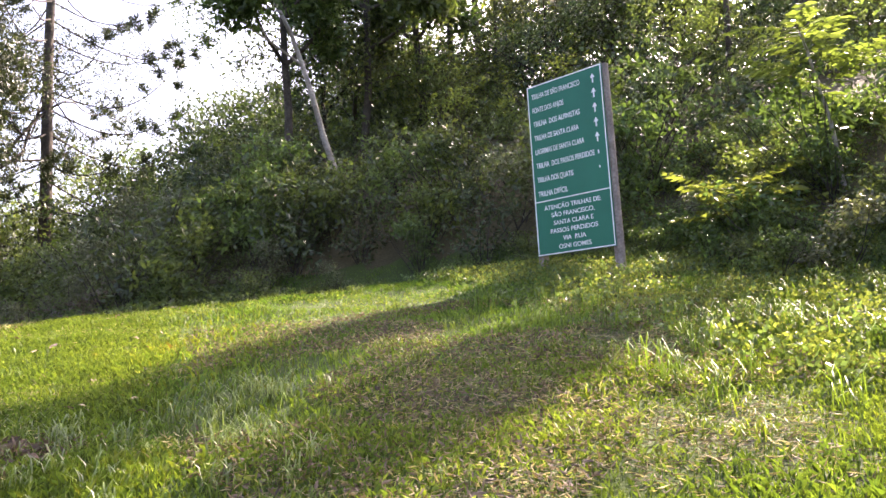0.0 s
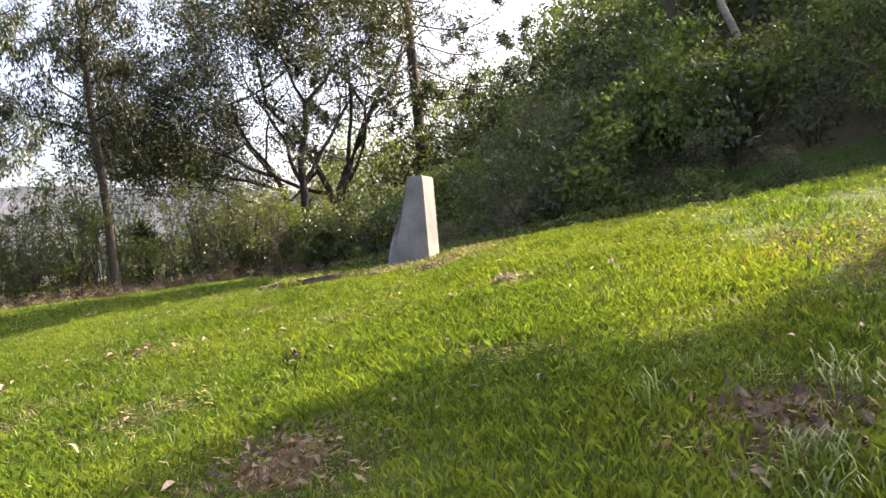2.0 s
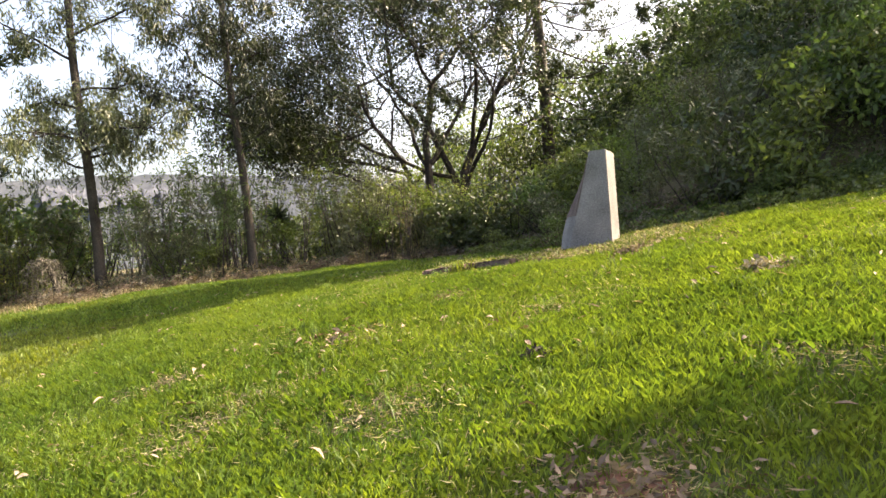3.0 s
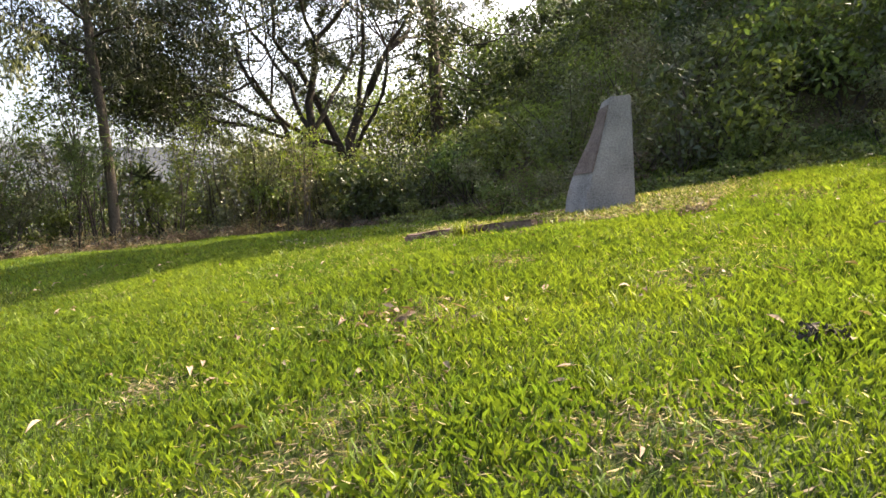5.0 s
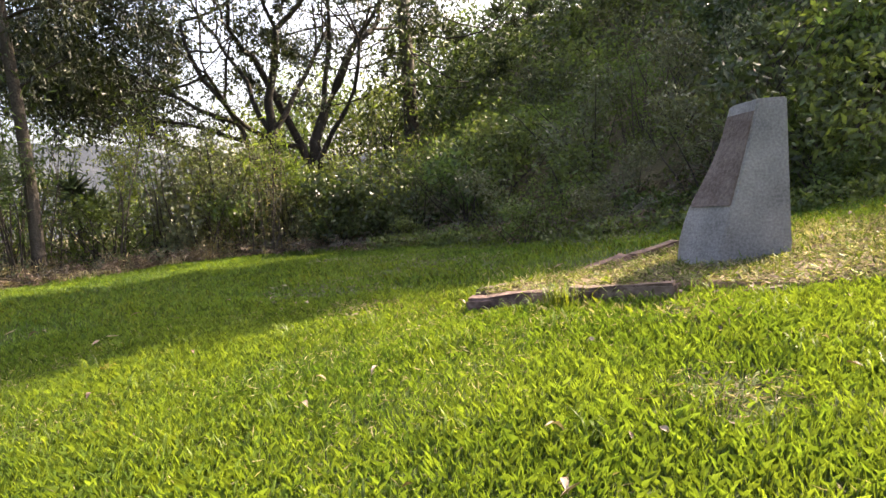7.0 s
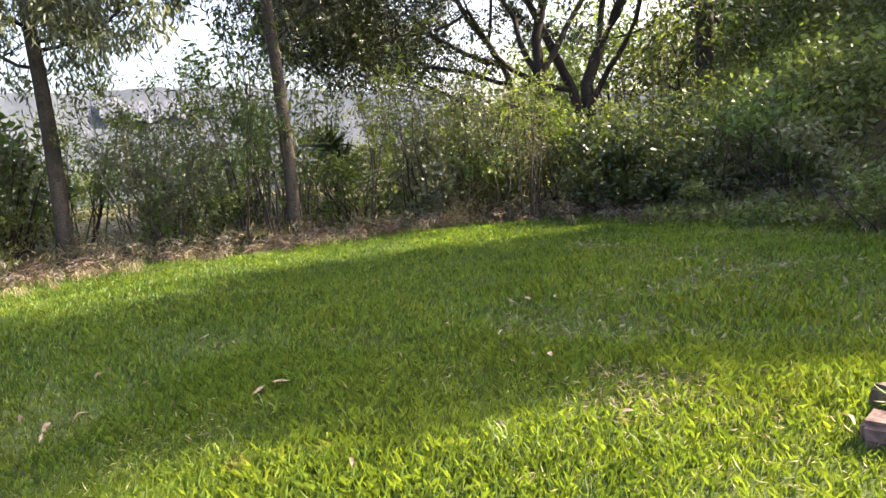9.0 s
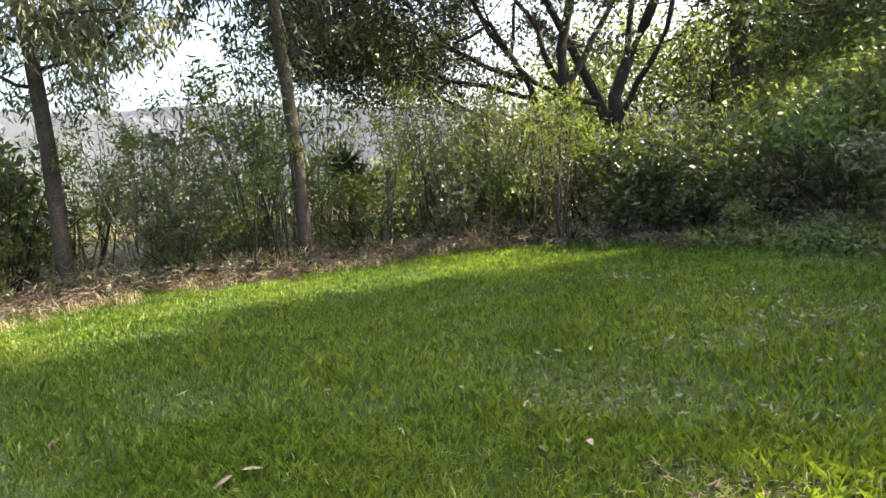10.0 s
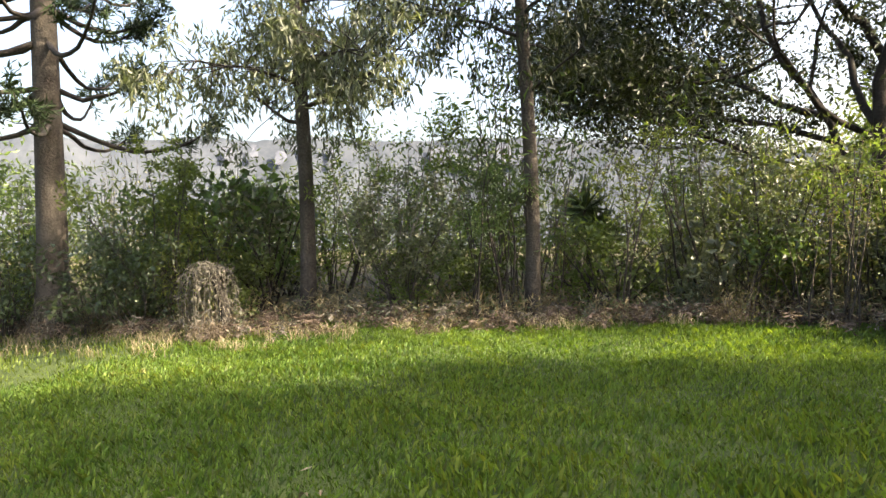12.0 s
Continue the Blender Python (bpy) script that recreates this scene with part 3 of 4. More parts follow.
# ---- shrubs and the wood's edge ----
def shrub(label, r, h, n, leafmat, leaf_len, leaf_w, stems=7, name="shrub", clumps=9, bark=M_BARK_DARK, upright=0.0):
    root = tagged(new(name), label, "shrub")
    wood, crown = Soup(), Soup()
    for q in range(stems):
        a = rng.uniform(0, 6.28)
        d = np.array([math.cos(a) * 0.5, math.sin(a) * 0.5, 1.0])
        pts = polyline((rng.normal() * 0.12, rng.normal() * 0.12, -0.15), d, h * rng.uniform(0.7, 1.0), 6, 0.14)
        wood.put(*tube(pts, np.linspace(0.022, 0.005, 7), 5))
    for q in range(clumps):
        a, u = rng.uniform(0, 6.28), rng.uniform(0, 1) ** 0.5
        zc = rng.uniform(0.18, 0.88) * h
        rr = r * (1 - 0.45 * abs(zc / h - 0.4)) * u * 0.75
        c = (math.cos(a) * rr, math.sin(a) * rr, zc)
        crown.put(*leaves(blob(c, r * rng.uniform(0.3, 0.55), n // clumps, 0.85, 0.25), leaf_len, leaf_w, 0.15 - upright, 1.0))
    tagged(part("woody_base", wood.mesh("woody_base", bark, True), root), kind="stuff")
    part("foliage", crown.mesh("foliage", leafmat), root)
    return root


KINDS = [
    shrub("dense mid-green shrub at the clearing's edge", 1.1, 2.0, 780, M_LEAF, 0.155, 0.075),
    shrub("dark glossy-leaved shrub in the shade", 1.2, 2.2, 760, M_LEAF_DARK, 0.155, 0.075),
    shrub("light green bush with many upright shoots", 0.9, 2.3, 1100, M_LEAF_LIGHT, 0.13, 0.035, 12, upright=0.5),
    shrub("grey-green leafy bush among taller shrubs", 1.0, 1.9, 1100, M_LEAF_GREY, 0.11, 0.052),
    shrub("dry brown fern thicket at the foot of the bushes", 0.8, 0.75, 800, M_LEAF_BROWN, 0.16, 0.028, 9, clumps=8),
    shrub("low leafy ground cover on the bank", 0.9, 0.42, 800, M_LEAF, 0.11, 0.06, 4, clumps=12),
]
for kd in KINDS:
    kd["group"] = "wood edge"


def reed_bush(label, h, stems, leafmat, leaf_len, leaf_w, per):
    """Slender shoots standing close, leafy towards their tips."""
    root = tagged(new("sapling_clump"), label, "shrub", "wood edge")
    wood, crown = Soup(), Soup()
    for q in range(stems):
        a, r = rng.uniform(0, 6.28), rng.uniform(0, 0.55)
        d = np.array([math.cos(a) * 0.16 + rng.normal() * 0.06, math.sin(a) * 0.16, 1.0])
        L = h * rng.uniform(0.6, 1.05)
        pts = polyline((math.cos(a) * r, math.sin(a) * r, -0.1), d, L, 7, 0.06)
        wood.put(*tube(pts, np.linspace(0.012, 0.003, 8), 4))
        for u in range(2, 8):
            C = pts[u] + rng.normal(size=(per, 3)) * 0.16
            crown.put(*leaves(C, leaf_len, leaf_w, -0.3, 0.8))
    tagged(part("woody_base", wood.mesh("woody_base", M_BARK, True), root), kind="stuff")
    part("foliage", crown.mesh("foliage", leafmat), root)
    return root


KINDS += [
    reed_bush("clump of slender light green saplings", 2.7, 22, M_LEAF_LIGHT, 0.12, 0.026, 8),
    reed_bush("clump of thin half-bare brownish saplings", 2.6, 20, M_LEAF_PALE, 0.09, 0.024, 4),
    reed_bush("clump of tall mid-green saplings", 3.1, 18, M_LEAF, 0.13, 0.035, 9),
]


def forest_tree(label, h, leafmat, bark, n_tip, leaf_len, leaf_w):
    return broad_tree(label, [((0, 0, -0.4), (rng.normal() * 0.12, rng.normal() * 0.12, 1.0), h * 0.40, 0.15)], 3, bark, leafmat, n_tip, leaf_len, leaf_w, h * 0.13, "tree", "", kids=(4, 6), lift=0.03, split=0.9)


TREES = [
    forest_tree("leafy tree on the wooded slope", 10, M_LEAF, M_BARK, 20, 0.26, 0.125),
    forest_tree("dark leafy tree on the wooded slope", 10, M_LEAF_DARK, M_BARK_DARK, 20, 0.26, 0.125),
    forest_tree("pale green leafy tree on the wooded slope", 10, M_LEAF_LIGHT, M_BARK, 19, 0.26, 0.115),
]
TREES += [
    broad_tree("small light green tree beyond the bushes", [((0, 0, -0.3), (0.1, 0.05, 1.0), 1.7, 0.06)], 3, M_BARK, M_LEAF_LIGHT, 9, 0.15, 0.06, 0.42, "small_tree", kids=(3, 5), lift=0.04, split=0.8),
    broad_tree("small loose green tree beyond the bushes", [((0, 0, -0.3), (-0.1, 0.08, 1.0), 1.8, 0.06)], 3, M_BARK_DARK, M_LEAF, 9, 0.15, 0.06, 0.42, "small_tree", kids=(3, 5), lift=0.04, split=0.8),
    broad_tree("tall tree with a high crown on the slope", [((0, 0, -0.4), (0.03, 0.02, 1.0), 8.0, 0.17)], 3, M_BARK, M_LEAF, 40, 0.28, 0.13, 1.15, "tall_tree", kids=(4, 6), lift=0.03, split=0.9, wander=0.05, ratio=0.42),
]
# Added shade caster: its narrow crown throws shade bands over the turf.
TREES.append(broad_tree("tall slim tree with a dense narrow crown, added to shade the turf", [((0, 0, -0.4), (0.02, 0.02, 1.0), 8.5, 0.16)], 3, M_BARK, M_LEAF, 46, 0.29, 0.14, 0.85, "tall_tree", kids=(4, 6), lift=0.05, split=0.8, wander=0.04, ratio=0.27))
for kd in TREES:
    kd["group"] = "slope trees"


def along_edge(u):
    e = np.array(EDGE, float)
    seg = np.hypot(*np.diff(e, axis=0).T)
    cum = np.concatenate([[0], np.cumsum(seg)])
    u = u * cum[-1]
    q = min(np.searchsorted(cum, u, "right") - 1, len(seg) - 1)
    t = (u - cum[q]) / seg[q]
    p = e[q] + (e[q + 1] - e[q]) * t
    nrm = np.array([-(e[q + 1] - e[q])[1], (e[q + 1] - e[q])[0]]) / seg[q]
    return p, nrm


used = set()


def put_kind(kinds, q, x, y, sc, sink=0.1):
    ob = kinds[q]
    m = pose(x, y, land1(x, y) - sink, 0, 0, rng.uniform(0, 360))
    if ob.name not in used:
        used.add(ob.name)
        ob.matrix_world = m
        ob.scale = (sc, sc, sc * rng.uniform(0.85, 1.15))
        return ob
    c = copy_thing(ob, m)
    c.scale = (sc, sc, sc * rng.uniform(0.85, 1.15))
    return c


for row, (dist, step, lo, hi) in enumerate(((0.15, 0.55, 0.5, 0.8), (1.3, 0.8, 0.8, 1.2), (2.7, 1.1, 0.9, 1.3), (5.2, 1.9, 0.9, 1.4))):
    L = 66.0
    for u in np.arange(step / 2, L, step):
        p, nrm = along_edge(u / L)
        x, y = p + nrm * (dist + rng.normal() * 0.35) + rng.normal(size=2) * 0.3
        sc = rng.uniform(lo, hi)
        if row and min(math.hypot(x + 9.1, y - 16.6), math.hypot(x + 12.9, y - 14.5)) < 1.1:
            continue
        if x < -2.5 and row in (1, 2):
            if rng.random() < 0.30:
                continue
            sc *= rng.uniform(0.6, 1.2)
        if row == 3 and x > -2 and rng.random() < 0.5:
            continue
        if row == 0:
            q = rng.choice([4, 4, 4, 4, 7]) if x < -2 else rng.choice([5, 5, 5, 0, 3])
            sc *= 0.55 if x < -2 else 0.85
        elif x < -2:
            q = rng.choice([6, 6, 7, 7, 8, 2, 2, 3, 0])
            sc *= 1.22
        elif x > 10.5 and y < 7.5:
            q = rng.choice([5, 5, 5, 0, 5])
            sc *= 0.9
        elif x < 2.5 and row == 1:
            q = rng.choice([5, 5, 3, 5, 0])
            sc *= 0.75
        elif x < 3.5:
            q = rng.choice([0, 1, 3, 3, 6, 0])
            sc *= 0.9
        else:
            q = rng.choice([0, 1, 1, 0, 3])
        put_kind(KINDS, q, x, y, sc)


# saplings and small trees between the left edge and the valley
for x, y, size, q in ((-19, 19, 1.0, 3), (-16.5, 21, 1.0, 4), (-14.5, 20.5, 0.9, 3), (-13, 24, 1.0, 3), (-11.5, 27, 1.0, 4), (-8.5, 29, 1.2, 3), (-6.5, 28.5, 1.5, 3), (-2.2, 31, 1.9, 4), (-22, 14, 1.3, 4), (-21, 10, 1.4, 4), (-25, 12, 1.4, 3), (-5, 34, 2.3, 4), (-4.8, 36, 0.95, 2), (-3.4, 39.5, 1.0, 0), (-6.4, 38, 0.8, 2), (-1.6, 37, 0.85, 2), (-0.2, 38.5, 1.0, 0), (1.3, 40, 0.95, 1), (2.5, 36, 1.8, 4), (-17.5, 17, 0.8, 3), (-15, 17.4, 0.8, 4), (-10.3, 20.5, 0.75, 3)):
    put_kind(TREES, q, x, y, size)


def sun_cap(x, y):
    """Height under which growth leaves the sunlit turf and bank free of shade."""
    u, w = x * 0.866 + y * 0.5, -x * 0.5 + y * 0.866
    if 0.5 < w < 9.5:
        return (u - 7.5) * 0.84
    if -7.0 < w <= 0.5:
        return (u - 13.0) * 0.84
    return 99.0


def undergrowth(n, box, d_lo, d_hi, name, material, label, high, leaf_len, leaf_w, per=105):
    """Leafy brush too dense to tell bush from bush, lying back from the clearing."""
    soup = Soup()
    x, y = rng.uniform(box[0], box[1], n * 5), rng.uniform(box[2], box[3], n * 5)
    d = edge_distance(x, y)
    keep = np.where((d > d_lo) & (d < d_hi))[0][:n]
    z = land(x[keep], y[keep])
    for px, py, pz in zip(x[keep], y[keep], z):
        r = rng.uniform(0.45, 1.0)
        for lift in rng.uniform(0.2, high, 2):
            lift = min(lift, max(sun_cap(px, py) - pz - r * 0.7, 0.15))
            soup.put(*leaves(blob((px + rng.normal() * 0.4, py + rng.normal() * 0.4, pz + lift), r, per // 2, 0.8, 0.1), leaf_len, leaf_w, 0.1, 1.0))
    return tagged(new(name, soup.mesh(name, material)), label, "brush", kind="stuff")


undergrowth(300, (1, 30, -4, 32), 5, 21, "slope_brush", M_LEAF, "dense green brush covering the wooded slope", 1.9, 0.17, 0.085)
# Same brush again; tree shade is put into its darker leaf colour.
undergrowth(170, (1, 24, 0, 28), 5, 17, "dark_slope_brush", M_LEAF_DARK, "brush under the slope's trees, leaf colour darkened for shade", 1.9, 0.16, 0.08)
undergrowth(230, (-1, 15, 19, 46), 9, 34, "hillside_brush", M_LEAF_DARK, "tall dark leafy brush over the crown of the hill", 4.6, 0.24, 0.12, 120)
undergrowth(110, (-1, 15, 19, 46), 9, 34, "hillside_scrub", M_LEAF, "mid-green leafy scrub over the crown of the hill", 3.2, 0.24, 0.12, 120)
undergrowth(190, (-26, 0, 12, 34), 4.5, 17, "valley_brush", M_LEAF_LIGHT, "light green brush falling away to the valley", 1.9, 0.15, 0.05)
undergrowth(120, (-26, 0, 12, 34), 4.5, 14, "valley_scrub", M_LEAF_PALE, "pale half-dry scrub falling away to the valley", 1.6, 0.13, 0.04)


# the wood on the slope; under the sun's slant where the turf lies in the sun, and open to the sky beside the araucaria
def wood_tree(x, y, size, q):
    u, w = x * 0.866 + y * 0.5, -x * 0.5 + y * 0.866
    z = land1(x, y)
    if u > 27:
        size *= 1.5
    if 14.6 < w < 27.0:
        size = min(size, ((u - 7.0) * 0.84 - z) / 8.8)
    elif 11.5 < w <= 14.6:
        size = min(size, ((u - 4.0) * 0.84 - z) / 8.8)
    if -9.0 < w < 12.0:
        size = min(size, ((u - (8.5 if w > 2 else 16.5)) * 0.84 - z) / 8.8)
    for ex, ey, ez, y0, lim, grade, upto in ((5, -4.5, -0.2, -6.3, 8.5, 0.45, 6.0), (2, -2.3, -0.1, -2.0, 11.5, 0.7, 8.5)):
        az = math.degrees(math.atan2(x - ex, y - ey)) - math.degrees(math.atan2(1.6, math.hypot(x - ex, y - ey)))
        if az < upto:
            top = ez + math.tan(radians(max(6.0, lim + (az - y0) * grade))) * math.hypot(x - ex, y - ey)
            size = min(size, (top - z) / 8.8)
    if size > 0.6:
        put_kind(TREES, q, x, y, size)
    elif size > 0.22:
        put_kind(TREES, 3 + q % 2, x, y, size * 2.1)


for x, y in ((7.6, 12.6), (8.6, 13.4), (9.6, 12.8), (10.6, 13.6), (7.2, 14.6), (10.2, 15.4), (11.8, 12.2), (13, 10.4)):
    put_kind(KINDS, rng.choice([0, 1, 0]), x, y, rng.uniform(0.95, 1.3), 0.2)
for _ in range(13):
    a, r = radians(rng.uniform(5, 30)), rng.uniform(23, 36)
    wood_tree(5 + math.sin(a) * r, -4.5 + math.cos(a) * r, rng.uniform(0.9, 1.3), rng.choice([0, 1, 0, 2]))
rng = np.random.default_rng(41)
# The kind 6 trees are added to cast the far shade band.
for x, y, size, q in ((7.9, 18.2, 1.0, 6), (10.9, 19.95, 1.05, 6), (13.95, 21.8, 1.25, 6), (30.0, 32.0, 1.0, 5), (17.6, -6.5, 1.2, 1)):
    put_kind(TREES, q, x, y, size)
# Unseen trees, stretched upwards so that their shade reaches farther left.
for x, y, tall in ((17.5, 23.6, 2.1), (19.6, 25.0, 2.0), (15.8, 22.4, 1.7)):
    put_kind(TREES, 6, x, y, 1.0).scale = (1.1, 1.1, tall)
# Three narrowed, stretched trees added to shade the near turf.
put_kind(TREES, 6, 20.3, 11.4, 1.0).scale = (0.6, 0.6, 1.6)
put_kind(TREES, 6, 21.5, 9.5, 1.0).scale = (0.72, 0.72, 1.75)
put_kind(TREES, 6, 23.0, 11.0, 1.0).scale = (0.7, 0.7, 1.75)
rng = np.random.default_rng(17)
for gx0 in np.arange(1.0, 44, 4.4):
    for gy0 in np.arange(-8.0, 52, 4.4):
        x, y = gx0 + rng.normal() * 1.1, gy0 + rng.normal() * 1.1
        d = edge_distance(np.array([x]), np.array([y]))[0]
        if d < 3.0 or d > (34 if -9 < -x * 0.5 + y * 0.866 < 12 else 22) or (6 < x < 11 and y < 17.5):
            continue
        wood_tree(x, y, rng.uniform(0.75, 1.2), rng.choice([0, 1, 0, 2]))


# kinds that found no place above stand at the back of the wood
for n_left, kd in enumerate([k for k in KINDS + TREES if k.name not in used]):
    kd.matrix_world = pose(34 + n_left * 3, 36, land1(34 + n_left * 3, 36))


rng = np.random.default_rng(23)


# ---- grass ----
PLOT = [(-1.4, 8.2), (1.7, 6.42), (3.3, 8.6), (1.3, 9.8)]
WORN = [(-1.6, 2.5, 0.75), (-0.3, 2.2, 0.5), (-1.2, 4.3, 0.5), (1.3, 0.9, 0.6), (3.8, 0.6, 0.55), (2.6, 4.3, 0.25), (6.8, 0.0, 0.9), (7.7, -1.3, 0.9), (8.8, 0.6, 0.6), (6.0, -1.6, 0.7), (0.6, 4.2, 0.35), (-0.4, 5.4, 0.35), (-2.8, 3.6, 0.4), (2.4, 2.2, 0.4), (9.4, 2.4, 0.5), (-2.2, 8.7, 0.5), (-0.2, 6.7, 0.4), (2.6, 6.4, 0.5)]


def in_plot(x, y):
    hit = np.ones(np.shape(x), bool)
    for (ax, ay), (bx, by) in zip(PLOT, PLOT[1:] + PLOT[:1]):
        hit &= (bx - ax) * (y - ay) - (by - ay) * (x - ax) > 0
    return hit


def worn(x, y):
    """How bare the turf is: a few trodden spots with ragged rims."""
    w = np.zeros(np.shape(x))
    rag = 0.35 * np.sin(x * 7 + 2 * np.sin(y * 5)) * np.sin(y * 8 + np.sin(x * 6))
    for px, py, r in WORN:
        w = np.maximum(w, np.clip(1.25 - np.hypot(x - px, y - py) / r + rag, 0, 1))
    return w


def grass(n, box, h_lo, h_hi, name, material, label, clump=0.6, wide=1.0, bare=0.97, hole=None):
    x = rng.uniform(box[0], box[1], n)
    y = rng.uniform(box[2], box[3], n)
    keep = (edge_distance(x, y) < 1.0) & ~((rng.random(n) < bare) & in_plot(x, y))
    if hole:
        keep &= ~((x > hole[0]) & (x < hole[1]) & (y > hole[2]) & (y < hole[3]))
    # sparse towards the rim of each stretch, so that one passes into the next
    rim = np.minimum(np.minimum(x - box[0], box[1] - x), np.minimum(y - box[2], box[3] - y))
    keep &= rng.random(n) < 0.25 + rim / 0.9
    # thin where the turf is worn
    keep &= rng.random(n) > worn(x, y) * 0.8
    x, y = x[keep], y[keep]
    n = len(x)
    patch = np.sin(x * 1.9 + 2 * np.sin(y * 1.3)) * np.sin(y * 2.3 + np.sin(x * 1.7)) * 0.5 + 0.5
    h = rng.uniform(h_lo, h_hi, n) * (1 - clump + clump * patch * 1.3)
    a = rng.uniform(0, 6.283, n)
    bend = rng.uniform(0.1, 0.75, n)
    w = rng.uniform(0.003, 0.007, n) * (1 + h * 2) * wide
    c = np.stack([x, y, land(x, y) - 0.01], 1)
    d = np.stack([np.cos(a), np.sin(a), 0 * a], 1)
    s = np.stack([-np.sin(a), np.cos(a), 0 * a], 1) * w[:, None]
    up = np.array([0, 0, 1.0])
    mid = c + up * (h * 0.6)[:, None] + d * (h * bend * 0.35)[:, None]
    tip = c + up * (h * (1 - 0.3 * bend))[:, None] + d * (h * bend)[:, None]
    V = np.stack([c - s, c + s, mid + s * 0.9, tip], 1).reshape(-1, 3)
    k = np.arange(n)[:, None] * 4
    T = np.concatenate([k + [0, 1, 2], k + [0, 2, 3]])
    ob = new(name, tri_mesh(name, V, T, material))
    return tagged(ob, label, "grass", kind="stuff")


grass(500000, (-5.9, 4.9, -1.4, 9.6), 0.04, 0.125, "grass", M_GRASS, "short bright green grass of the clearing", 0.38, wide=0.36)
grass(90000, (4.5, 13.3, 1, 11.6), 0.03, 0.11, "grass_by_sign", M_GRASS, "patchy green grass before the trail sign", 0.6, 0.8)
grass(95000, (4.5, 10.5, -3.6, 1.0), 0.03, 0.11, "worn_grass", M_GRASS, "thin trodden grass among dry litter", 0.45, 0.65)
grass(150000, (-12.5, 0.5, 8.5, 19), 0.04, 0.13, "grass_by_bushes", M_GRASS, "longer green grass towards the bushes", 0.4, wide=1.1)
grass(55000, (0.5, 8.0, 9.2, 15.0), 0.03, 0.11, "grass_by_slope", M_GRASS, "green grass under the wooded slope", 0.5, 0.9)
grass(42000, (-9.5, -5.5, 1.5, 9.0), 0.03, 0.11, "lower_grass", M_GRASS, "green grass lower on the clearing", 0.4)
grass(50000, (10.3, 16.5, -5.0, 3.5), 0.04, 0.16, "bank_grass", M_GRASS, "longer grass on the bank beside the sign", 0.4, 1.2)
grass(60000, (-9, 6.5, -9, 0.2), 0.04, 0.13, "rear_grass", M_GRASS, "green grass lower down the clearing", 0.3, 1.2)
grass(70000, (-18, 6, -4, 14), 0.05, 0.15, "outer_grass", M_GRASS, "uneven green grass of the outer clearing", wide=1.6, hole=(-5.0, 4.5, -1.0, 9.0))


def tussocks(n, box, h_lo, h_hi, per, name, material, label, deep=-99):
    soup = Soup()
    for _ in range(n):
        x, y = rng.uniform(box[0], box[1]), rng.uniform(box[2], box[3])
        d = edge_distance(np.array([x]), np.array([y]))[0]
        if d > 0.7 or d < deep or in_plot(x, y):
            continue
        C = np.stack([x + rng.normal(size=per) * 0.06, y + rng.normal(size=per) * 0.06, np.zeros(per)], 1)
        C[:, 2] = land(C[:, 0], C[:, 1]) - 0.01
        a, h = rng.uniform(0, 6.283, per), rng.uniform(h_lo, h_hi, per)
        out = np.stack([np.cos(a), np.sin(a), 0 * a], 1) * rng.uniform(0.3, 0.9, (per, 1))
        sd = np.stack([-np.sin(a), np.cos(a), 0 * a], 1) * 0.0042
        up = np.array([0, 0, 1.0])
        p1 = C + up * (h * 0.55)[:, None] + out * (h * 0.25)[:, None]
        p2 = C + up * (h * 0.75)[:, None] + out * (h * 0.65)[:, None]
        p3 = C + up * (h * 0.55)[:, None] + out * (h * 1.05)[:, None]
        V = np.stack([C - sd * 0.6, C + sd * 0.6, p1 - sd, p1 + sd, p2 - sd * 0.8, p2 + sd * 0.8, p3], 1).reshape(-1, 3)
        k = np.arange(per)[:, None] * 7
        soup.put(V, np.concatenate([k + t for t in ([0, 1, 3], [0, 3, 2], [2, 3, 5], [2, 5, 4], [4, 5, 6])]))
    return tagged(new(name, soup.mesh(name, material)), label, "grass", kind="stuff")


tussocks(380, (-5, 10, -2.5, 9), 0.09, 0.19, 20, "tussocks", M_GRASS, "tufts of longer arching grass blades")
tussocks(7, (-0.86, -0.66, 7.50, 7.62), 0.2, 0.34, 14, "kerb_tuft", M_GRASS, "tuft of long bright grass before the kerb")
tussocks(46, (3.2, 5.8, -1.2, 1.3), 0.12, 0.26, 18, "long_tussocks", M_GRASS_PALE, "long drooping pale green grass tufts")
tussocks(900, (-17, -1, 9, 17.8), 0.12, 0.30, 12, "dry_tussocks", M_DRYGRASS, "straw-coloured dry grass along the bushes", -0.7)


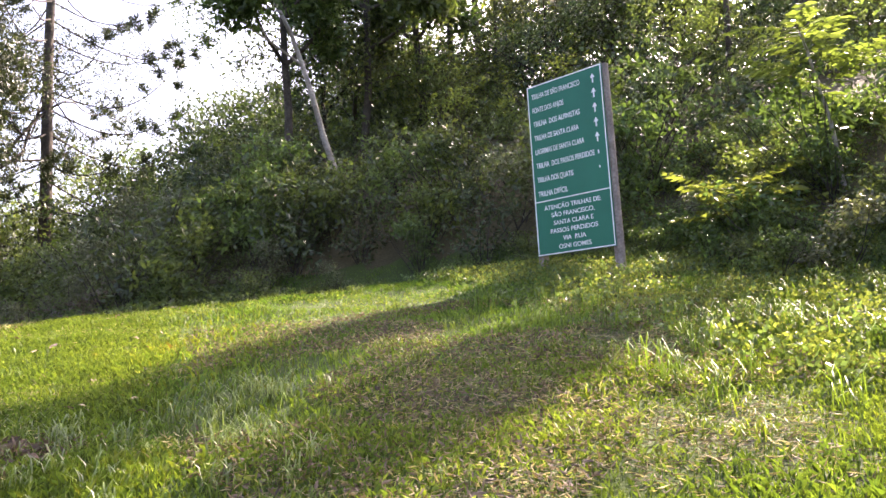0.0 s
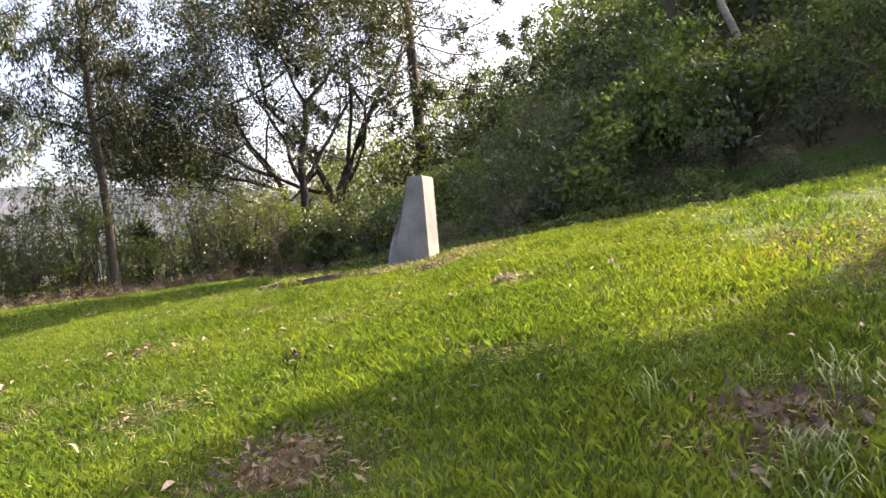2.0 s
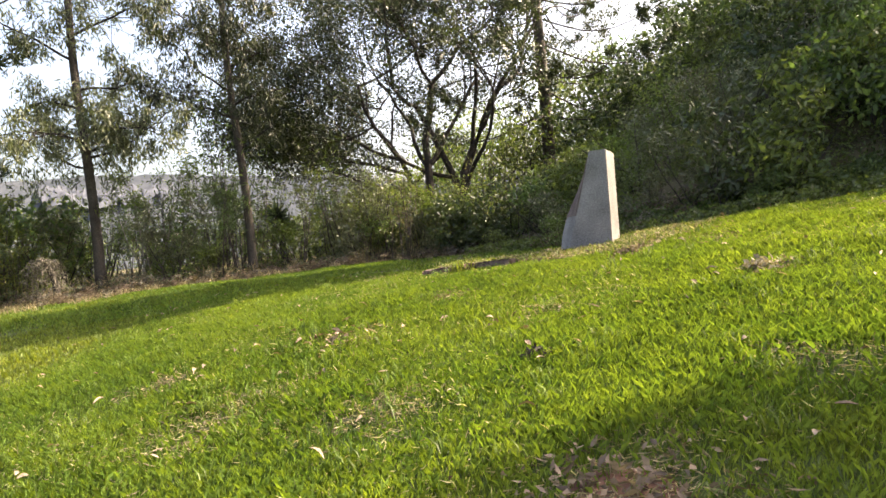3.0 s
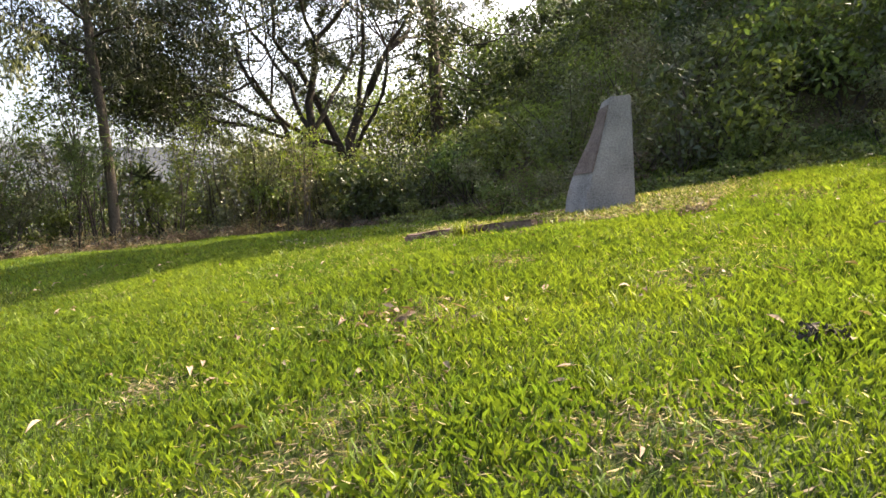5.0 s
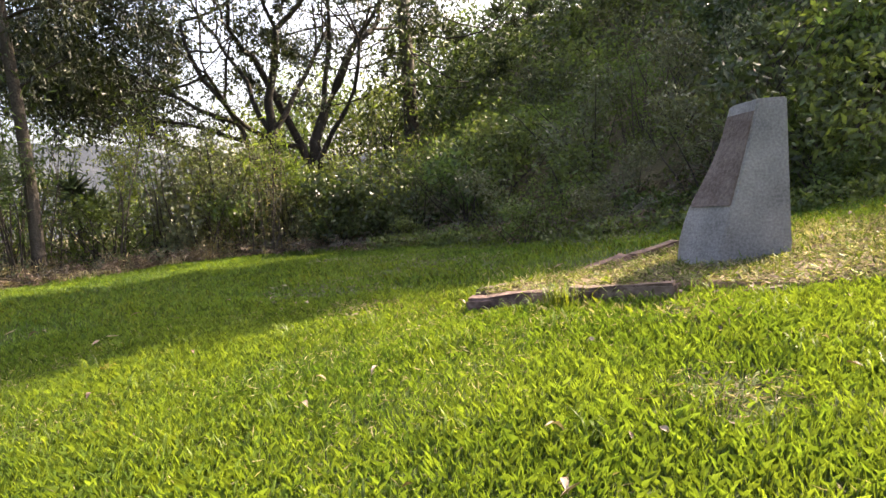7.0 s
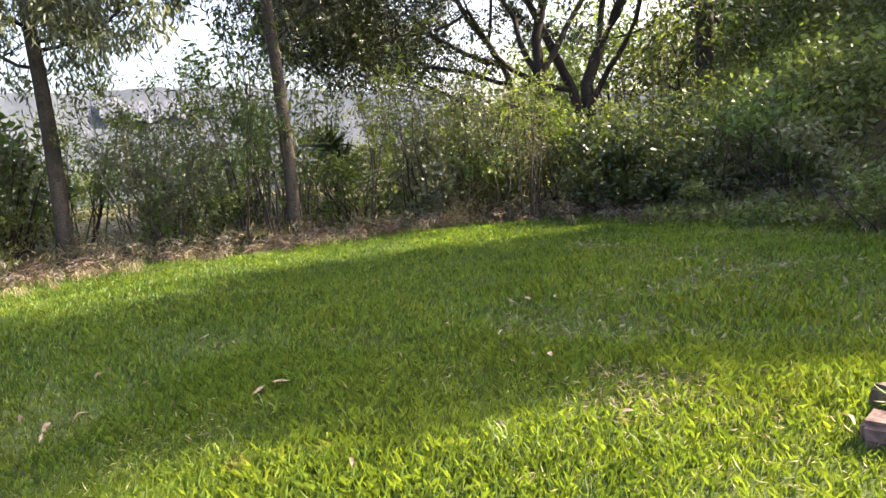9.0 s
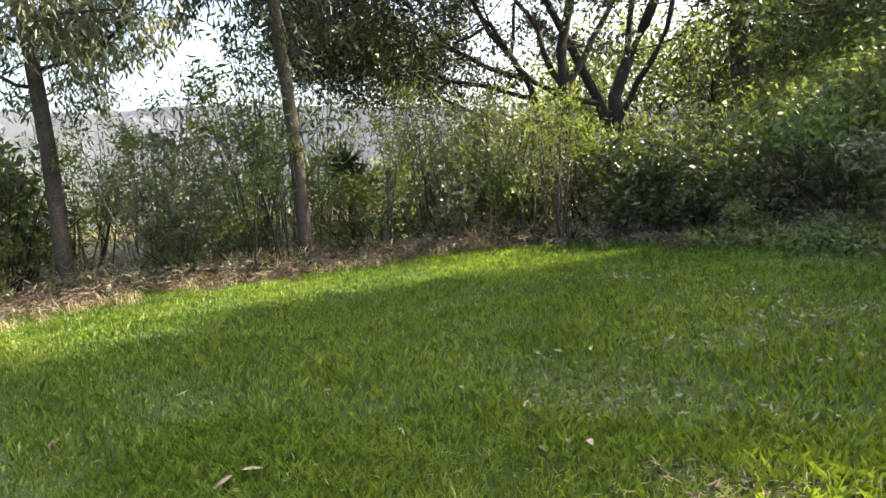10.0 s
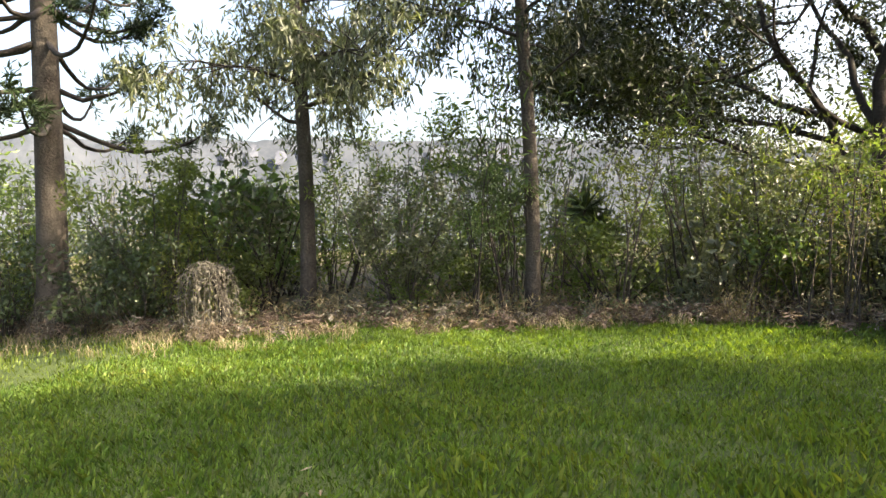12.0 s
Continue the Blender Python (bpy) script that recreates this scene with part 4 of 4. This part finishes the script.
# ---- fallen leaves, soil, weeds ----
def fallen_leaves(n):
    x, y = rng.uniform(-7, 5, n), rng.uniform(0.5, 10, n)
    pile = rng.random(n) < 0.12
    x[pile], y[pile] = -1.3 + rng.normal(size=pile.sum()) * 0.5, 4.1 + rng.normal(size=pile.sum()) * 0.35
    soup = Soup()
    for px, py in zip(x, y):
        L, w, a = rng.uniform(0.05, 0.13), rng.uniform(0.022, 0.045), rng.uniform(0, 6.28)
        t = np.linspace(0, 1, 5)
        half = w * np.sin(np.pi * np.clip(t, 0.03, 0.97)) * 0.5
        curl = 0.25 * L * np.sin(np.pi * t) * rng.uniform(-0.3, 1)
        V = np.concatenate([np.stack([t * L, half, curl + half * 0.6], 1), np.stack([t * L, 0 * t, curl], 1), np.stack([t * L, -half, curl + half * 0.6], 1)])
        R = np.array(pose(0, 0, 0, rng.uniform(-35, 35), rng.uniform(-25, 25), math.degrees(a)).to_3x3())
        V = V @ R.T + [px, py, land1(px, py) + rng.uniform(0.03, 0.08)]
        q = np.arange(4)
        T = np.concatenate([np.stack([q + o, q + o + 1, q + o + 6], -1) for o in (0, 5)] + [np.stack([q + o, q + o + 6, q + o + 5], -1) for o in (0, 5)])
        soup.put(V, T)
    return tagged(new("fallen_leaves", soup.mesh("fallen_leaves", M_DEADLEAF)), "scattered pale dry curled leaves on the grass", "leaves", kind="stuff")


fallen_leaves(330)


def litter(n, box, name, material, label, hi=0.05, slim=0.4):
    x, y = rng.uniform(box[0], box[1], n), rng.uniform(box[2], box[3], n)
    keep = np.sin(x * 1.4 + 1.1 * np.sin(y * 1.9)) * np.sin(y * 1.6 + x * 0.5) > -0.1
    C = np.stack([x, y, land(x, y) + rng.uniform(0.01, 0.05, n)], 1)[keep]
    soup = Soup().put(*leaves(C, hi, hi * slim, -0.1, 1.0, rng.normal(size=(len(C), 3)) * (1, 1, 0.1) * 1.5))
    return tagged(new(name, soup.mesh(name, material)), label, "litter", kind="stuff")


litter(30000, (5.0, 11.5, -3.2, 4.0), "brown_litter", M_LEAF_BROWN, "small dry brown litter on the trodden turf", hi=0.06, slim=0.3)
litter(26000, (-5.5, 4.5, -1, 9), "straw_litter", M_DRYGRASS, "small dry straw and leaf bits in the grass", hi=0.06, slim=0.09)


# leafy cover on the bank beside the sign
for _ in range(90):
    x, y = rng.uniform(10.5, 17), rng.uniform(-3.5, 8.5)
    d = edge_distance(np.array([x]), np.array([y]))[0]
    if -1.3 < d < 3.5:
        put_kind(KINDS, rng.choice([5, 5, 5, 0]), x, y, rng.uniform(0.5, 1.0) * (0.55 if d < 0 else 1), 0.05)


def plot_soil():
    """Bare earth inside the kerbs, heaped to their tops at the low corner, round the monument."""
    n = 40
    A, B, C, D = (np.array(p, float) for p in PLOT)
    V, T = [], []
    for a in range(n):
        for b in range(n):
            u, v = a / (n - 1), b / (n - 1)
            p = (A + (B - A) * u) * (1 - v) + (D + (C - D) * u) * v
            x, y = p
            rim = u in (0, 1) or v in (0, 1)
            V.append((x, y, land1(x, y) + 0.022 + 0.085 * (1 - float(smooth01(-0.4, 0.9, x))) + 0.018 * noise.noise((x * 5, y * 5, 0)) - (0.12 if rim else 0)))
    for a in range(n - 1):
        for b in range(n - 1):
            k = a * n + b
            T.append((k, k + n, k + n + 1, k + 1))
    return tagged(new("soil_patch", tri_mesh("soil_patch", V, T, M_PLOT, smooth=True)), "bare brown earth with dry litter round the monument", "soil", kind="structure")


plot_soil()
grass(5000, (-1.2, 3.0, 6.8, 10.0), 0.05, 0.15, "plot_grass", M_DRYGRASS, "thin dry grass on the plot's earth", bare=0.0)
grass(4500, (-0.9, 3.2, 6.6, 10.0), 0.05, 0.15, "plot_green", M_GRASS, "sparse green blades on the plot's earth", bare=0.0)


# ---- single plants ----
def frond(soup_w, soup_l, p, d, L, pairs, leaf_len, leaf_w):
    pts = polyline(p, d, L, 8, 0.05, -0.05)
    soup_w.put(*tube(pts, np.linspace(0.008, 0.003, 9), 4))
    for q in range(pairs):
        t = 0.25 + 0.75 * q / (pairs - 1)
        k = min(int(t * 8), 7)
        c = pts[k] + (pts[k + 1] - pts[k]) * (t * 8 - k)
        ax = unit(pts[k + 1] - pts[k])
        side = unit(np.cross(ax, [0, 0, 1.0]))
        for sgn in (-1, 1):
            dd = side * sgn + ax * 0.55 + np.array([0, 0, -0.25])
            soup_l.put(*leaves(c[None], leaf_len * (1 - 0.35 * abs(t - 0.5)), leaf_w, 0, 0.05, dd[None]))


def sapling(label, h, r, n, L, pairs, lean, low=0.0):
    root = tagged(new("sapling"), label, "tree")
    pts = polyline((0, 0, -0.1), (lean, 0.05, 1), h, 8, 0.06)
    wood, leaf = Soup(), Soup()
    part("trunk", tri_mesh("trunk", *tube(pts, np.linspace(r, r * 0.5, 9), 8), M_BARK_PALE, smooth=True), root, "thin pale stem")
    for q in range(n):
        a = q * 2.4 + rng.normal() * 0.2
        p = pts[int(rng.integers(5 if not low else 3, 9))]
        frond(wood, leaf, p, (math.cos(a), math.sin(a), rng.uniform(0.1, 0.9)), L * rng.uniform(0.75, 1.15), pairs, 0.27, 0.085)
    tagged(part("stalk", wood.mesh("stalk", M_LEAF_LIGHT, True), root), kind="stuff")
    part("foliage", leaf.mesh("foliage", M_LEAF_LIGHT), root, "bright green feathered leaves")
    return root


place(sapling("slender sapling with bright feathered leaves on the bank", 2.9, 0.04, 24, 1.05, 10, -0.1), 14.9, 3.4)
place(sapling("low sapling with drooping feathered leaves on the bank", 1.15, 0.022, 20, 1.05, 11, -0.3, 1), 13.6, 4.0)


def yucca(label):
    root = tagged(new("yucca"), label, "plant")
    pts = polyline((0, 0, -0.1), (0.05, 0, 1), 2.0, 6, 0.05)
    part("trunk", tri_mesh("trunk", *tube(pts, np.linspace(0.06, 0.04, 7), 8), M_BARK_DARK, smooth=True), root)
    soup = Soup()
    for top in (pts[-1], pts[-1] + np.array([0.28, 0.1, -0.35])):
        d = unit(rng.normal(size=(90, 3)))
        soup.put(*leaves(np.repeat(top[None], 90, 0), 0.55, 0.045, 0, 0.1, d))
    part("foliage", soup.mesh("foliage", M_LEAF_DARK), root, "dark strap-shaped leaves in a rosette")
    return root


place(yucca("dark spiky yucca among the bushes at the clearing's edge"), -9.1, 18.6)
for x, y, q, sc in ((0.84, 14.1, 6, 0.5), (-2.6, 18.9, 1, 0.95), (-4.3, 19.6, 3, 1.1), (-3.7, 20.3, 0, 1.2), (-1.3, 18.3, 1, 1.0), (-0.3, 17.6, 0, 1.0), (-3.3, 19.4, 1, 0.9), (-5.0, 19.6, 3, 1.0), (-6.2, 19.6, 8, 0.9), (-11.3, 15.9, 2, 0.9), (-10.5, 16.7, 0, 0.85), (-8.2, 18.0, 0, 0.95), (-7.2, 18.8, 3, 1.05), (-5.7, 19.0, 0, 0.9), (-13.9, 13.9, 0, 0.8)):
    put_kind(KINDS, q, x, y, sc, 0.04)


# ---- worn spots: straw, dead leaves and bare earth ----
def worn_litter(n, box, name, material, label, size):
    x, y = rng.uniform(box[0], box[1], n), rng.uniform(box[2], box[3], n)
    keep = rng.random(n) < worn(x, y)
    C = np.stack([x, y, land(x, y) + rng.uniform(0.012, 0.045, n)], 1)[keep]
    flat = rng.normal(size=(len(C), 3)) * (1.6, 1.6, 0.15)
    soup = Soup().put(*leaves(C, size, size * 0.09, 0, 0.35, flat))
    return tagged(new(name, soup.mesh(name, material)), label, "litter", kind="stuff")


worn_litter(90000, (-4, 10, -3, 9), "straw", M_DRYGRASS, "dry straw lying in the worn spots of the turf", 0.075)
worn_litter(110000, (-4, 10, -3, 9), "brown_straw", M_LEAF_BROWN, "brown dead grass lying in the worn spots", 0.075)


def plot_litter(n, name, material, label, size, slim):
    """Straw, leaf bits and sprigs lying over the plot's earth."""
    x, y = rng.uniform(-1.4, 3.3, n), rng.uniform(6.4, 9.8, n)
    keep = in_plot(x, y) & (np.sin(x * 5 + y * 2) * np.sin(y * 6 - x) > -0.6)
    x, y = x[keep], y[keep]
    C = np.stack([x, y, land(x, y) + 0.03 + 0.085 * (1 - smooth01(-0.4, 0.9, x)) + rng.uniform(0, 0.03, len(x))], 1)
    soup = Soup().put(*leaves(C, size, size * slim, -0.2, 0.6, rng.normal(size=(len(C), 3)) * (1.2, 1.2, 0.3)))
    return tagged(new(name, soup.mesh(name, material)), label, "litter", kind="stuff")


plot_litter(16000, "plot_straw", M_DRYGRASS, "dry straw over the plot's earth", 0.07, 0.1)
plot_litter(5000, "plot_leaves", M_LEAF_BROWN, "brown leaf bits over the plot's earth", 0.05, 0.4)
plot_litter(9000, "plot_sprigs", M_GRASS, "short green sprigs on the plot's earth", 0.085, 0.1)


def leaf_pile(x, y, r, n, material, label, L=0.085):
    """A loose heap of curled dead leaves."""
    p = np.stack([x + rng.normal(size=n) * r, y + rng.normal(size=n) * r * 0.8], 1)
    hump = np.exp(-((p[:, 0] - x) ** 2 + (p[:, 1] - y) ** 2) / (2 * r * r))
    C = np.stack([p[:, 0], p[:, 1], land(p[:, 0], p[:, 1]) + 0.015 + rng.uniform(0.2, 1, n) * 0.09 * hump], 1)
    soup = Soup().put(*leaves(C, L, L * 0.45, 0, 0.8, rng.normal(size=(n, 3)) * (1, 1, 0.3)))
    return tagged(new("leaf_pile", soup.mesh("leaf_pile", material)), label, "leaves", kind="stuff")


leaf_pile(2.6, 4.3, 0.13, 130, M_DEADLEAF, "small heap of tan dead leaves on the turf")
leaf_pile(3.85, 0.55, 0.28, 420, M_LEAF_BROWN, "dead brown leaves and twigs over bare earth")
leaf_pile(1.3, 0.9, 0.30, 300, M_LEAF_BROWN, "brown dead leaves trodden into the turf", 0.07)
leaf_pile(0.8, 2.8, 0.09, 90, M_BARK_DARK, "small heap of dark leaf shapes on the turf", 0.06)
leaf_pile(-1.3, 4.2, 0.22, 26, M_DEADLEAF, "pale curled leaves lying together on the grass", 0.11)
leaf_pile(1.55, 6.45, 0.14, 110, M_LEAF_BROWN, "brown dead leaves along the sunken kerb", 0.07)


def bare_earth(x0, y0, r, label):
    """A low scraped spot of red earth with a ragged rim."""
    V, T = [(x0, y0, land1(x0, y0) + 0.018)], []
    for q in range(28):
        a = q * 6.2832 / 28
        for f, dz in ((0.6, 0.016), (1.0, -0.02)):
            rr = r * f * (1 + 0.35 * noise.noise((math.cos(a) * 2 + x0, math.sin(a) * 2 + y0, 0)))
            x, y = x0 + math.cos(a) * rr, y0 + math.sin(a) * rr
            V.append((x, y, land1(x, y) + dz))
        k, m = 1 + 2 * q, 1 + 2 * ((q + 1) % 28)
        T += [(0, k, m), (k, k + 1, m + 1), (k, m + 1, m)]
    return tagged(new("bare_earth", tri_mesh("bare_earth", V, T, M_SOIL, smooth=True)), label, "soil", kind="structure")


bare_earth(3.85, 0.55, 0.42, "scraped spot of bare red earth in the turf")
bare_earth(1.3, 0.9, 0.34, "bare brown earth under trodden leaves")


# ---- low weeds and dead growth ----
litter(16000, (4.2, 13.5, -3.6, 7.5), "clover", M_LEAF_LIGHT, "small round-leaved weeds low in the turf", hi=0.055)
litter(5000, (8.5, 14, -3.6, 6), "pale_weeds", M_LEAF, "mid-green weed leaves at the foot of the bank", hi=0.08)
litter(5000, (-3.5, 1.5, 9.3, 15), "bank_weeds", M_LEAF_GREY, "grey-green weed leaves in the shaded grass", hi=0.07)


def dead_fern(label, h):
    root = tagged(new("dead_tree_fern"), label, "fern")
    pts = polyline((0, 0, -0.1), (0.1, 0, 1), h, 6, 0.08)
    part("trunk", tri_mesh("trunk", *tube(pts, np.linspace(0.11, 0.07, 7), 9), M_BARK_DARK, smooth=True), root, "dark fibrous stump")
    skirt = Soup()
    for q in range(34):
        a = q * 2.4
        p0 = pts[-1] + rng.normal(size=3) * 0.03
        t = np.linspace(0, 1, 7)
        R, drop = rng.uniform(0.25, 0.6), h * rng.uniform(0.6, 1.0)
        line = p0 + np.stack([np.cos(a) * R * np.sin(t * 1.7), np.sin(a) * R * np.sin(t * 1.7), 0.15 * np.sin(t * 3.0) - drop * t ** 2], 1)
        skirt.put(*tube(line, np.linspace(0.008, 0.003, 7), 3))
        for c in line[2:]:
            skirt.put(*leaves(c + rng.normal(size=(7, 3)) * 0.035, 0.11, 0.022, 0.8, 0.7))
    part("dead_fronds", skirt.mesh("dead_fronds", M_LEAF_DEAD), root, "hanging grey-brown dead fronds")
    return root


place(dead_fern("dead tree fern stump with a skirt of grey fronds", 1.35), -12.9, 13.1)
place(dead_fern("small dead fern stump with withered fronds", 0.8), -16.2, 11.6)
for x, y, q, sc in ((-15.4, 11.9, 1, 0.9), (-14.5, 12.3, 1, 0.8), (-17.2, 11.0, 1, 1.0), (-15.8, 12.6, 8, 0.9), (-14.2, 13.2, 6, 0.95), (-18.2, 11.4, 8, 1.0)):
    put_kind(KINDS, q, x, y, sc, 0.05)
tussocks(260, (-18, -9.5, 9.0, 14.0), 0.10, 0.28, 12, "bleached_grass", M_DRYGRASS, "bleached long grass before the dark shrubs", -1.6)
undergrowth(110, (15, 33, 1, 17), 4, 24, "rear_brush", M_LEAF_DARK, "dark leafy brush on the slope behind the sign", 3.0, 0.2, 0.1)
litter(12000, (4.6, 11, -3.4, 3.5), "tan_litter", M_DRYGRASS, "pale dry straw bits on the trodden turf", hi=0.07, slim=0.12)


# ---- leafy weeds over the bank, deep foliage high in the wood ----
def weeds(n, box, name, material, label, size, high, slim=0.55):
    """Broad-leaved weeds: rosettes of leaves on short stalks."""
    x, y = rng.uniform(box[0], box[1], n), rng.uniform(box[2], box[3], n)
    d = edge_distance(x, y)
    keep = (d > box[4]) & (d < box[5]) & (np.sin(x * 2.1 + y) * np.sin(y * 1.7 - x * 0.6) > -0.55)
    x, y = np.repeat(x[keep], 9), np.repeat(y[keep], 9)
    k = len(x)
    x, y = x + rng.normal(size=k) * 0.07, y + rng.normal(size=k) * 0.07
    C = np.stack([x, y, land(x, y) + rng.uniform(0.02, high, k)], 1)
    soup = Soup().put(*leaves(C, size, size * slim, -0.25, 0.9))
    return tagged(new(name, soup.mesh(name, material)), label, "weeds", kind="stuff")


weeds(5200, (9.2, 17, -5, 8, -4.5, 3.2), "sunlit_weeds", M_LEAF_LIGHT, "bright low weeds covering the bank beside the sign", 0.055, 0.20)
weeds(2600, (8.8, 17, -5, 8, -5, 3.2), "grey_weeds", M_LEAF, "mid-green low weeds covering the bank", 0.07, 0.20)
weeds(3600, (-2.6, 7, 9.5, 19, -1.2, 3.4), "shade_weeds", M_LEAF, "low leafy weeds over the shaded bank", 0.09, 0.30)
weeds(2600, (-17, -3, 9.5, 20.5, -0.2, 2.6), "foot_weeds", M_LEAF_GREY, "low grey-green growth at the foot of the bushes", 0.09, 0.45, 0.3)
weeds(2400, (-17, -3, 9.5, 20.5, 0.1, 2.8), "foot_straw", M_DRYGRASS, "dry straw-coloured growth at the foot of the bushes", 0.17, 0.45, 0.1)
tussocks(160, (8.2, 13.5, -3.5, 4.5), 0.18, 0.42, 18, "bank_tufts", M_GRASS, "long arching grass tufts on the bank")
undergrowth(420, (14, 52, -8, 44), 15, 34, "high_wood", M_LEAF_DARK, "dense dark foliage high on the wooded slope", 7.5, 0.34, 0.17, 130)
undergrowth(150, (-4.5, 5, 17, 31), 2.6, 13, "hollow_brush", M_LEAF, "green brush in the hollow behind the dark tree", 1.0, 0.15, 0.07)
undergrowth(70, (-4.5, 3, 18, 29), 3.0, 12, "hollow_scrub", M_LEAF_LIGHT, "light green brush in the hollow behind the dark tree", 1.2, 0.14, 0.06)


# ---- single plants and dead bracken along the valley edge ----
def bracken(n, name, material, label, size, high):
    """Collapsed dead fern fronds and grass lying along the foot of the bushes."""
    soup = Soup()
    for _ in range(n):
        p, nrm = along_edge(rng.uniform(0.02, 0.52))
        x, y = p + nrm * rng.uniform(-0.35, 1.5)
        z = land1(x, y)
        a = rng.uniform(0, 6.28)
        L, lift = rng.uniform(0.35, 0.8), rng.uniform(0.3, 1.0) * high
        t = np.linspace(0, 1, 7)
        line = np.stack([x + math.cos(a) * L * t, y + math.sin(a) * L * t, z + lift * np.sin(t * 2.6) + 0.02], 1)
        soup.put(*tube(line, np.linspace(0.005, 0.002, 7), 3))
        ax = np.array([math.cos(a), math.sin(a), 0])
        C = np.repeat(line[1:], 3, 0) + rng.normal(size=(18, 3)) * 0.02
        side = np.array([-ax[1], ax[0], 0]) * np.where(rng.random((18, 1)) < 0.5, -1, 1)
        soup.put(*leaves(C, size, size * 0.2, 0.35, 0.35, side + ax * 0.4))
    return tagged(new(name, soup.mesh(name, material)), label, "bracken", kind="stuff")


bracken(620, "dead_bracken", M_LEAF_BROWN, "collapsed brown dead bracken along the foot of the bushes", 0.13, 0.34)
bracken(330, "grey_bracken", M_LEAF_DEAD, "withered grey fronds along the foot of the bushes", 0.12, 0.42)


def valley_sapling(label, h, stems, leafmat, crown_from, spread, leaf_len, leaf_w, per, bark, splay=0.12):
    """Bare thin stems that carry their leaves in the upper part only."""
    root = tagged(new("sapling"), label, "tree")
    crown = Soup()
    for q in range(stems):
        a = q * 6.283 / stems + rng.normal() * 0.4
        d = np.array([math.cos(a) * splay, math.sin(a) * splay, 1.0])
        pts = polyline((math.cos(a) * 0.12, math.sin(a) * 0.12, -0.15), d, h * rng.uniform(0.8, 1.05), 9, 0.07)
        wood = Soup().put(*tube(pts, np.linspace(0.026, 0.007, 10), 6))
        for u in range(3, 10):
            for _ in range(2):
                e = pts[u] + unit(rng.normal(size=3) + [0, 0, 0.5]) * spread * rng.uniform(0.4, 1.0)
                wood.put(*tube([pts[u], (pts[u] + e) / 2 + [0, 0, 0.04], e], [0.008, 0.006, 0.003], 4))
                if per and pts[u][2] > crown_from * h:
                    crown.put(*leaves(blob(e, spread * 0.55, per, 0.8, 0.0), leaf_len, leaf_w, 0.15, 1.0))
        part("stem", wood.mesh("stem", bark, True), root)
    if per:
        part("crown", crown.mesh("crown", leafmat), root)
    return root


VALLEY_PLANTS = [
    ("sapling with bare stems and a bright yellow-green crown", 3.3, 6, M_LEAF_LIGHT, 0.55, 0.42, 0.12, 0.05, 34, M_BARK_DARK, 0.2, -14.8, 13.0),
    ("small tree with pale stems and a dense yellow-green crown", 3.9, 5, M_LEAF_LIGHT, 0.6, 0.62, 0.10, 0.045, 60, M_BARK_PALE, 0.26, -12.3, 16.3),
    ("blue-green leafy sapling before the pale-stemmed tree", 2.6, 5, M_LEAF_GREY, 0.25, 0.4, 0.09, 0.05, 36, M_BARK, 0.22, -11.2, 15.7),
    ("feathery dark green sapling beside the bare trunk", 3.1, 3, M_LEAF, 0.5, 0.5, 0.13, 0.02, 80, M_BARK_DARK, 0.1, -9.5, 16.6),
    ("bare dead sapling leaning among the bushes", 2.9, 2, M_LEAF, 0.9, 0.3, 0.1, 0.03, 0, M_BARK_DARK, 0.3, -9.9, 16.2),
    ("tall thin sapling with light green leaves", 3.4, 4, M_LEAF_LIGHT, 0.45, 0.4, 0.11, 0.03, 26, M_BARK, 0.14, -8.0, 17.9),
    ("grey-green sapling with small leaves", 3.0, 4, M_LEAF_GREY, 0.4, 0.45, 0.09, 0.045, 34, M_BARK_DARK, 0.2, -6.3, 18.7),
    ("thin sapling with light leaves by the dark tree", 2.8, 5, M_LEAF_LIGHT, 0.4, 0.45, 0.11, 0.045, 30, M_BARK, 0.2, -4.6, 19.6),
]
for *spec, px, py in VALLEY_PLANTS:
    place(valley_sapling(*spec), px, py, rng.uniform(0, 360))


def glossy_bush(label, r, h):
    """Dark bush with large shining leaves."""
    return shrub(label, r, h, 1300, M_LEAF_DARK, 0.15, 0.075, 9, "glossy_shrub", 12)


place(glossy_bush("dark bush with large glossy leaves by the araucaria", 1.0, 1.9), -3.2, 18.9)
place(glossy_bush("low dark bush with large glossy leaves", 0.95, 1.6), -2.0, 18.4, 70)
